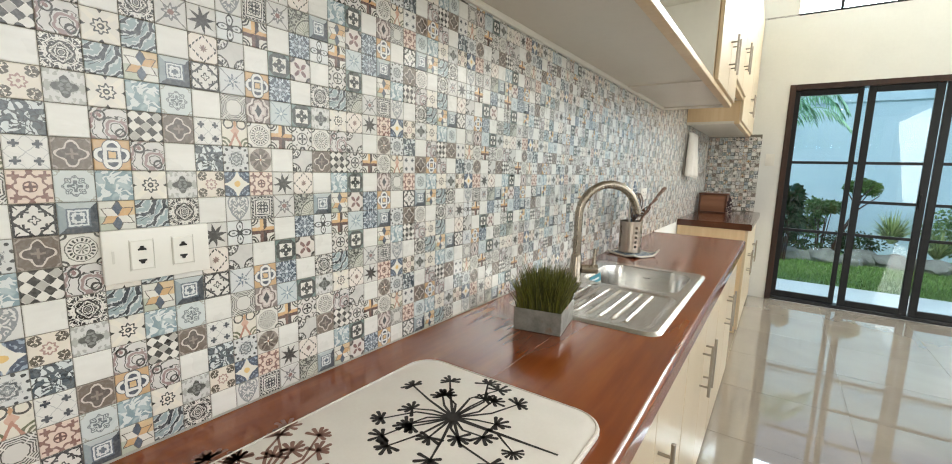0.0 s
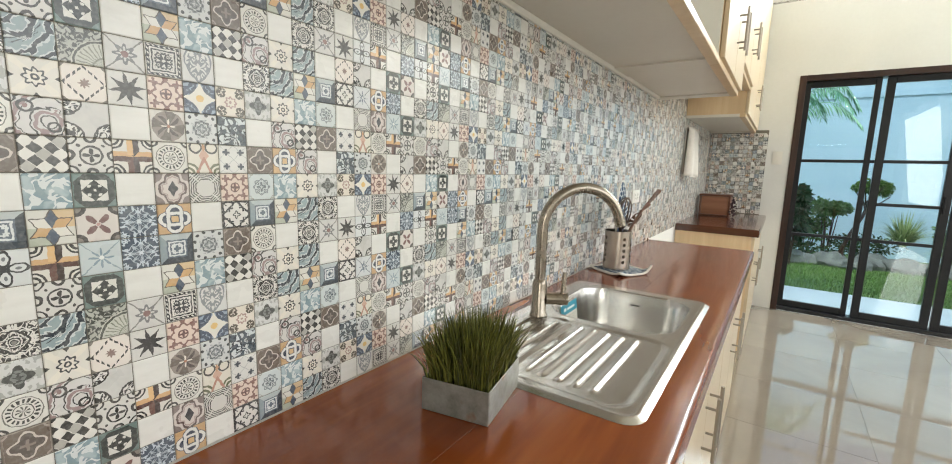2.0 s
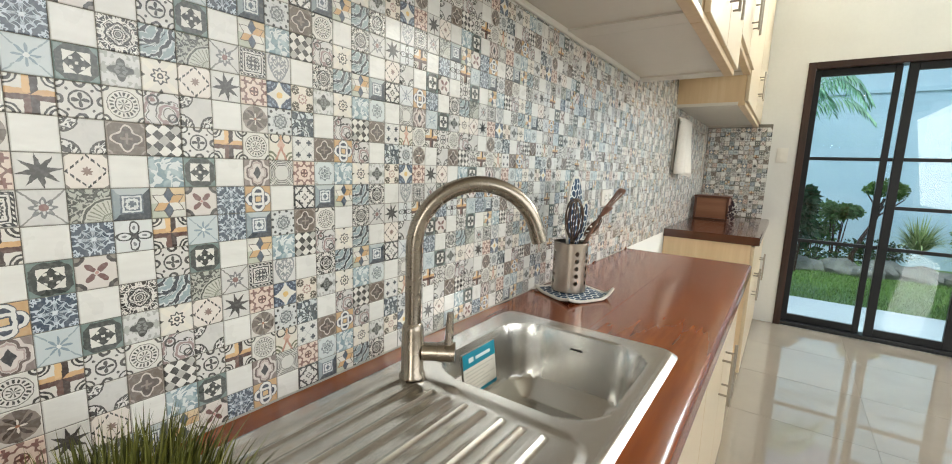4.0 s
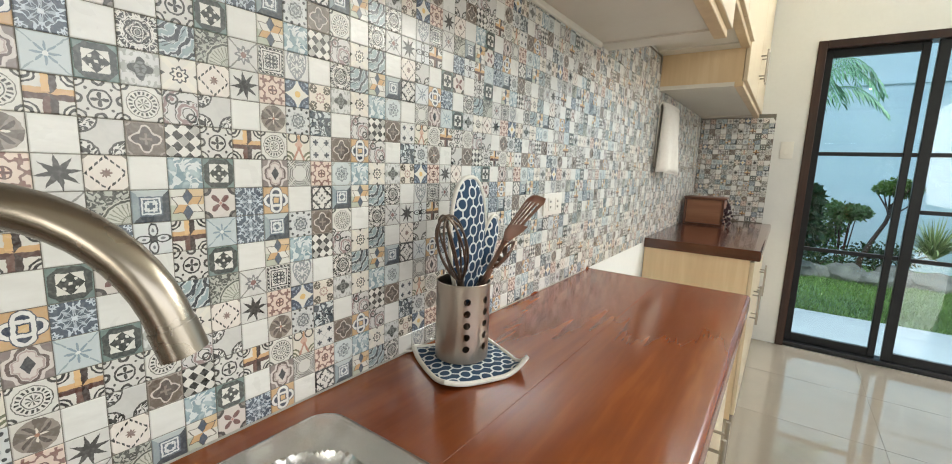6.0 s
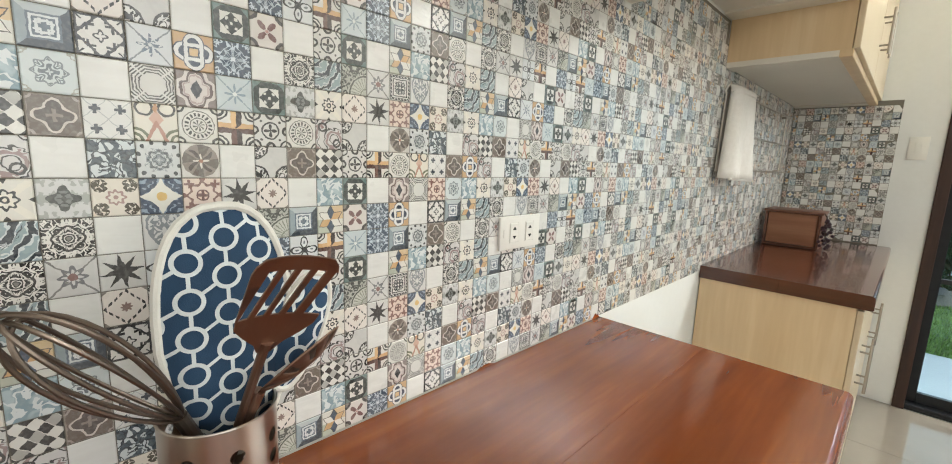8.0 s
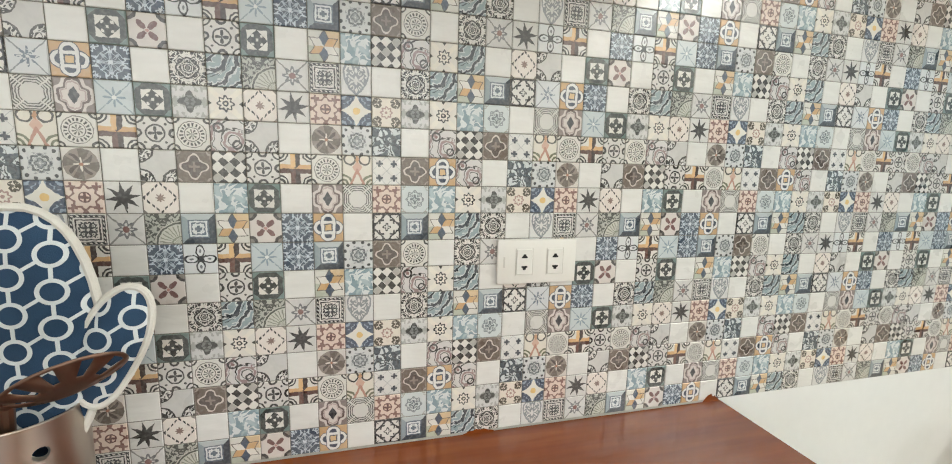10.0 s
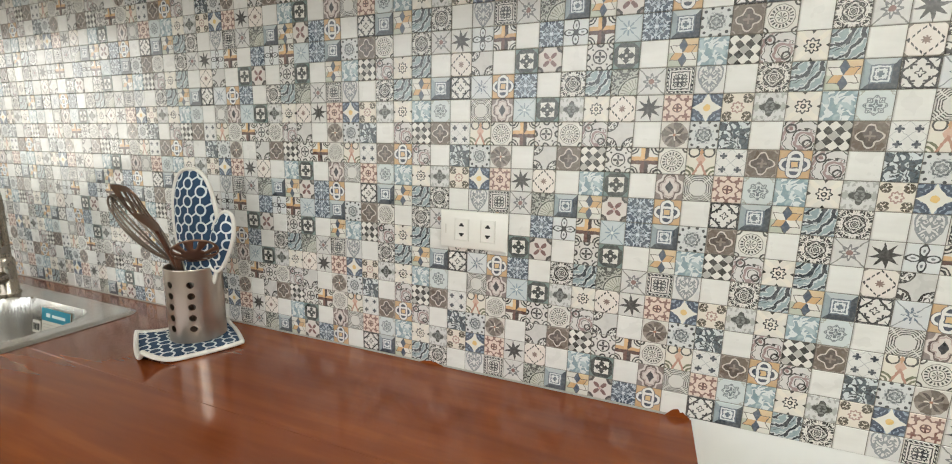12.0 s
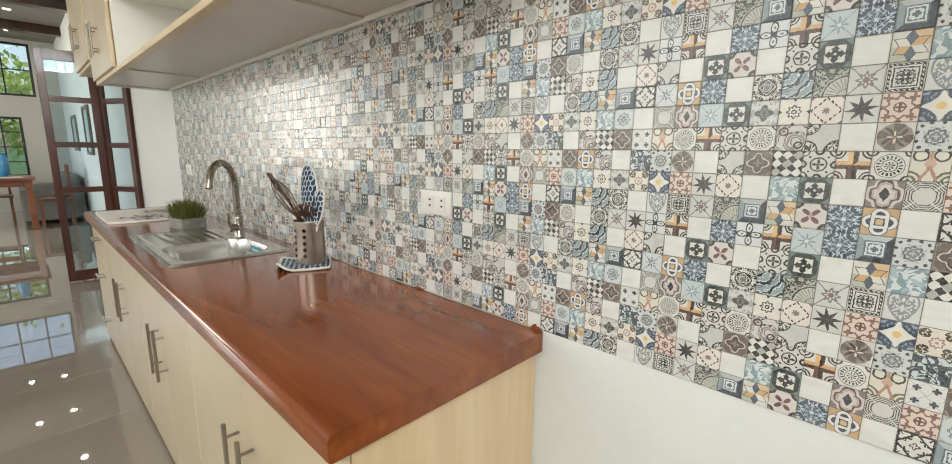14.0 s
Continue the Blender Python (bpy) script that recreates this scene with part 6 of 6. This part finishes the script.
def shrub(x, y, z, size, seed, tones, count=1600, leaf=0.06, name="shrub", label="dense green garden shrub"):
    t = thing(name, (x, y, -0.06), label, "shrub", "garden shrubs")
    for k in range(6):
        a = k * 1.05 + seed
        part("stem", tube([(x + 0.03 * math.cos(a), y + 0.03 * math.sin(a), -0.07), (x + size[0] * 0.4 * math.cos(a), y + size[1] * 0.4 * math.sin(a), z)], [0.012, 0.005], 6), DARKWOOD, t)
    leaf_cloud("foliage", t, (x, y, z), size, count, leaf, tones, seed)


shrub(1.3, 6.6, 0.74, (0.27, 0.25, 0.16), 4, ("3d5f33", "668a58"))
shrub(1.05, 6.75, 0.42, (0.34, 0.3, 0.2), 5, ("3d5f33", "628750"), 900)
shrub(0.8, 5.6, 0.72, (0.16, 0.25, 0.5), 6, ("16301c", "2f5236"), 700, 0.13, "broad_leaf_shrub", "dark broad-leaved shrub by the garden wall")
shrub(3.1, 6.5, 0.5, (0.6, 0.4, 0.45), 8, ("3d5f33", "6f9250"))
shrub(1.75, 6.5, 0.22, (0.55, 0.3, 0.2), 11, ("20381f", "3f5a34"), 1200, 0.05)
shrub(0.95, 6.3, 0.12, (0.55, 0.3, 0.16), 12, ("20381f", "43603a"), 1200, 0.05)


def blade_clump(name, x, y, z, count, length, seed, tones, label):
    t = thing(name, (x, y, z), label, "plant", "garden plants")
    rnd = random.Random(seed)
    verts, faces = [], []
    for k in range(count):
        a, lean = rnd.uniform(0, 6.28), rnd.uniform(0.15, 1.0)
        ln, d = length * rnd.uniform(0.6, 1.1), Vector((math.cos(a), math.sin(a), 0))
        s = Vector((-math.sin(a), math.cos(a), 0)) * 0.012
        o = len(verts)
        for i in range(6):
            f = i / 5
            p = d * (ln * lean * f * 0.9 + 0.02) + Vector((0, 0, ln * (f * 0.95 - lean * f * f * 0.75)))
            verts += [tuple(p - s * (1 - f * 0.9)), tuple(p + s * (1 - f * 0.9))]
        faces += [(o + 2 * i, o + 2 * i + 1, o + 2 * i + 3, o + 2 * i + 2) for i in range(5)]
    me = bpy.data.meshes.new("blades")
    me.from_pydata(verts, [], faces)
    n = Net(name + "_blade", 0.45)
    me.materials.append(n.done(n.mix(n.island(), lin(tones[0]), lin(tones[1]))))
    ob = new("blades", me)
    ob.parent = t


blade_clump("spider_plant", 2.1, 6.1, 0.3, 260, 0.62, 21, ("4f7038", "a9b877"), "arching striped spider plant clump in the garden")
blade_clump("spider_plant", 2.65, 6.3, 0.1, 160, 0.55, 22, ("4f7038", "a9b877"), "arching striped spider plant clump in the garden")


def palm():
    x, y, top = 0.5, 5.2, 1.85
    t = thing("palm_tree", (x, y, -0.06), "slender palm with feathery green fronds", "tree")
    part("trunk", tube([(x, y, -0.08), (x + 0.02, y, 0.8), (x, y, top)], [0.07, 0.05, 0.04], 12), plain("palm_trunk", "6a6350", "837b65", 0.9, scale=20), t)
    rnd = random.Random(31)
    mat = Net("palm_leaf", 0.45)
    mat = mat.done(mat.mix(mat.island(), lin("3f7a5c"), lin("7fb08a")))
    for k, (ang, rise) in enumerate(((-6, 0.36), (14, 0.62), (-32, 0.5), (80, 0.5), (130, 0.4), (190, 0.4), (250, 0.45), (300, 0.4), (42, 0.75))):
        d = Vector((math.cos(radians(ang)), math.sin(radians(ang)), 0))
        spine = [Vector((x, y, top)) + d * 0.85 * f + Vector((0, 0, rise * math.sin(f * 2.3) * 1.3 - 0.28 * f * f)) for f in np.linspace(0, 1, 14)]
        fr = part("frond", tube(spine, [0.012 - 0.009 * i / 13 for i in range(14)], 6), mat, t)
        verts, faces = [], []
        s = Vector((-d.y, d.x, 0))
        for i in range(2, 14):
            for sub in (0, 0.5):
                p = spine[i] if sub == 0 or i == 13 else spine[i].lerp(spine[i + 1], 0.5)
                for side in (-1, 1):
                    ln = 0.23 * math.sin(math.pi * (0.12 + 0.8 * i / 14)) * rnd.uniform(0.8, 1.1)
                    v = (s * side * 0.5 + d * 0.45 + Vector((0, 0, -0.75 + rnd.uniform(-0.15, 0.15)))).normalized()
                    o = len(verts)
                    verts += [tuple(p - d * 0.006), tuple(p + v * ln * 0.5 - d * 0.011), tuple(p + v * ln + Vector((0, 0, -0.03))), tuple(p + v * ln * 0.5 + d * 0.011)]
                    faces.append((o, o + 1, o + 2, o + 3))
        me = bpy.data.meshes.new("leaflets")
        base = BASES[t.name]
        me.from_pydata([tuple(Vector(v) - base) for v in verts], [], faces)
        me.materials.append(mat)
        ob = new("leaflets", me)
        ob.parent = fr


palm()


def rock(x, y, r, seed):
    bm = bmesh.new()
    bmesh.ops.create_icosphere(bm, subdivisions=3, radius=1.0)
    for v in bm.verts:
        v.co *= 1 + 0.35 * noise.noise(v.co * 1.3 + Vector((seed, 0, 0))) + 0.1 * noise.noise(v.co * 4 + Vector((0, seed, 0)))
        v.co = Vector((v.co.x * r, v.co.y * r * 0.8, v.co.z * r * 0.6)) + Vector((x, y, -0.06 + r * 0.3))
    tagged(part("rock", bm, ROCK, None), "rough grey garden rock beside the lawn", "rock", "garden rocks")


ROCK = plain("grey_rock", "5b5d5a", "85877f", 0.9, scale=7, bump=0.6)
rk = random.Random(13)
for k in range(16):
    rock(0.4 + k * 0.24 + rk.uniform(-0.06, 0.06), 6.0 + rk.uniform(-0.12, 0.15), rk.uniform(0.15, 0.25), k * 3.1)


def lawn():
    rnd = random.Random(17)
    verts, faces = [], []
    for k in range(16000):
        x, y = rnd.uniform(0.3, 4.2), rnd.uniform(3.94, 5.95)
        a, hgt = rnd.uniform(0, 6.28), rnd.uniform(0.025, 0.06)
        s, ln = Vector((math.cos(a), math.sin(a), 0)) * 0.005, Vector((rnd.gauss(0, 0.015), rnd.gauss(0, 0.015), 0))
        p, o = Vector((x, y, -0.062)), len(verts)
        verts += [tuple(p - s), tuple(p + s), tuple(p + ln + Vector((0, 0, hgt)))]
        faces.append((o, o + 1, o + 2))
    me = bpy.data.meshes.new("lawn_grass")
    me.from_pydata(verts, [], faces)
    n = Net("lawn_blade", 0.6)
    me.materials.append(n.done(n.mix(n.island(), lin("35551f"), lin("6f9440"))))
    tagged(new("lawn_grass", me), "short green lawn grass blades", "grass", "", "stuff")


lawn()


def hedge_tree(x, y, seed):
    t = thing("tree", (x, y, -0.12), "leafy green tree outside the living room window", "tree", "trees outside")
    part("trunk", tube([(x, y, -0.13), (x + 0.1, y, 1.2), (x, y, 2.4)], [0.14, 0.1, 0.06], 10), DARKWOOD, t)
    for k in range(5):
        a = k * 1.3
        part("limb", tube([(x + 0.05, y, 1.4 + 0.15 * k), (x + 0.8 * math.cos(a), y + 0.8 * math.sin(a), 2.3 + 0.2 * k)], [0.05, 0.015], 7), DARKWOOD, t)
    # Leaf tones are lightened so that the colour carries the bright sun.
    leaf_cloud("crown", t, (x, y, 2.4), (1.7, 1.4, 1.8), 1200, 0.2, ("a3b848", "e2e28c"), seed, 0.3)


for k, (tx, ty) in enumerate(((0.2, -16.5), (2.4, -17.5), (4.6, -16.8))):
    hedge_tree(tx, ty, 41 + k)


# ---- mosaic pieces, last in the file ----
def piece_verts(w=CELL, gap=0.0008, lift=0.0008, rim=0.0009):
    """One mosaic piece in its own plane: a top face and four sloping rims."""
    h = w / 2 - gap / 2
    t = h - rim
    low = [(-h, -h, 0), (h, -h, 0), (h, h, 0), (-h, h, 0)]
    top = [(-t, -t, lift), (t, -t, lift), (t, t, lift), (-t, t, lift)]
    faces = [(4, 5, 6, 7), (0, 1, 5, 4), (1, 2, 6, 5), (2, 3, 7, 6), (3, 0, 4, 7)]
    return low + top, faces


PV, PF = piece_verts()


def piece_mesh(code):
    mesh = bpy.data.meshes.new("tile")
    mesh.from_pydata(PV, [], PF)
    uv = mesh.uv_layers.new(name="UVMap")
    for lp in mesh.loops:
        x, y, _ = PV[lp.vertex_index]
        uv.data[lp.index].uv = (x / CELL + 0.5, y / CELL + 0.5)
    mesh.materials.append(MOTIFS[code])
    return mesh


tilt_rnd = random.Random(77)
PIECE = {code: piece_mesh(code) for code in MOTIF_ORDER}


def joined_pieces(name, cells, place, parent):
    """All the further pieces of one wall as one part; place turns (u, v, lift) of the wall into the world."""
    verts, faces, uvs, mats = [], [], [], []
    for u, v, code in cells:
        o = len(verts)
        tx, ty = tilt_rnd.gauss(0, 0.007), tilt_rnd.gauss(0, 0.007)
        verts += [place(u + x, v + y, z * (1 + 0.3 * tx) + (x * tx + y * ty if z else 0)) for x, y, z in PV]
        for f in PF:
            faces.append([o + k for k in f])
            uvs += [(PV[k][0] / CELL + 0.5, PV[k][1] / CELL + 0.5) for k in f]
            mats.append(MOTIF_ORDER.index(code))
    mesh = bpy.data.meshes.new(name)
    mesh.from_pydata(verts, [], faces)
    uv = mesh.uv_layers.new(name="UVMap")
    uv.data.foreach_set("uv", [c for p in uvs for c in p])
    for code in MOTIF_ORDER:
        mesh.materials.append(MOTIFS[code])
    mesh.polygons.foreach_set("material_index", mats)
    ob = new(name, mesh)
    ob.location = -BASES[parent.name]
    ob.parent = parent
    return tagged(ob, "", "", "", "stuff")


rest = []
west_frame = Matrix(((0, 0, 1, 0), (1, 0, 0, 0), (0, 1, 0, 0), (0, 0, 0, 1)))
for row in range(-9, 17):
    for col in range(math.ceil((TILE_Y0 + CELL / 2) / CELL), int((END_Y - CELL / 2) / CELL) + 1):
        y, z = col * CELL, ROW0_Z - row * CELL
        if z > (1.80 if 0.44 < y < 1.2 else TILE_TOP) - 0.015:
            continue
        code = MOTIF_GRID[row % 8][col % 16]
        if -5 <= col <= 7 and z < 1.66:
            ob = new("tile", PIECE[code])
            ob.matrix_basis = Matrix.Translation((0, y, z)) @ west_frame @ Matrix.Rotation(tilt_rnd.gauss(0, 0.006), 4, "X") @ Matrix.Rotation(tilt_rnd.gauss(0, 0.006), 4, "Y")
            ob.parent = wall_west
        else:
            rest.append((y, z, code))
joined_pieces("mosaic_tiles", rest, lambda u, v, w: (w, u, v), wall_west)
rest = []
for row in range(-4, 18):
    for k in range(13):
        z = ROW0_Z - row * CELL - 0.01
        if 0.87 < z < 1.64:
            rest.append((0.0023 + k * CELL, z, MOTIF_GRID[(row + 3) % 8][(k + 9) % 16]))
joined_pieces("mosaic_tiles", rest, lambda u, v, w: (u, END_Y - w, v), wall_north)

# floor tiles
FT = 0.6
FLOOR_TILE = Net("cream_porcelain", 0.03, 0.0, 0.8)
fp = FLOOR_TILE.world()
fa, fb = FLOOR_TILE.noise(fp, 1.4, 4, 0.6, 1.0), FLOOR_TILE.noise(fp, 9, 3)
fc = FLOOR_TILE.mix(FLOOR_TILE.span(fa, 0.3, 0.7), lin("898074"), lin("958c7f"))
fc = FLOOR_TILE.mix(FLOOR_TILE.span(FLOOR_TILE.random(), 0, 1, 0, 0.25), fc, lin("9d958a"))
FLOOR_TILE.bsdf.inputs["Coat Weight"].default_value = 0.7
FLOOR_TILE.bsdf.inputs["Coat Roughness"].default_value = 0.015
FLOOR_TILE = FLOOR_TILE.done(fc, FLOOR_TILE.span(fb, 0.3, 0.7, 0.015, 0.035))
fm = bpy.data.meshes.new("tile")
h, b = FT / 2 - 0.0006, FT / 2 - 0.0012
fm.from_pydata([(-h, -h, -0.0035), (h, -h, -0.0035), (h, h, -0.0035), (-h, h, -0.0035), (-b, -b, 0), (b, -b, 0), (b, b, 0), (-b, b, 0)], [],
               [(4, 5, 6, 7), (0, 1, 5, 4), (1, 2, 6, 5), (2, 3, 7, 6), (3, 0, 4, 7)])
fm.materials.append(FLOOR_TILE)
for i in range(6):
    for j in range(24):
        ob = new("tile", fm)
        ob.location = (0.3 + i * FT - 0.1, END_Y - 0.3 - j * FT, 0)
        ob.parent = floor
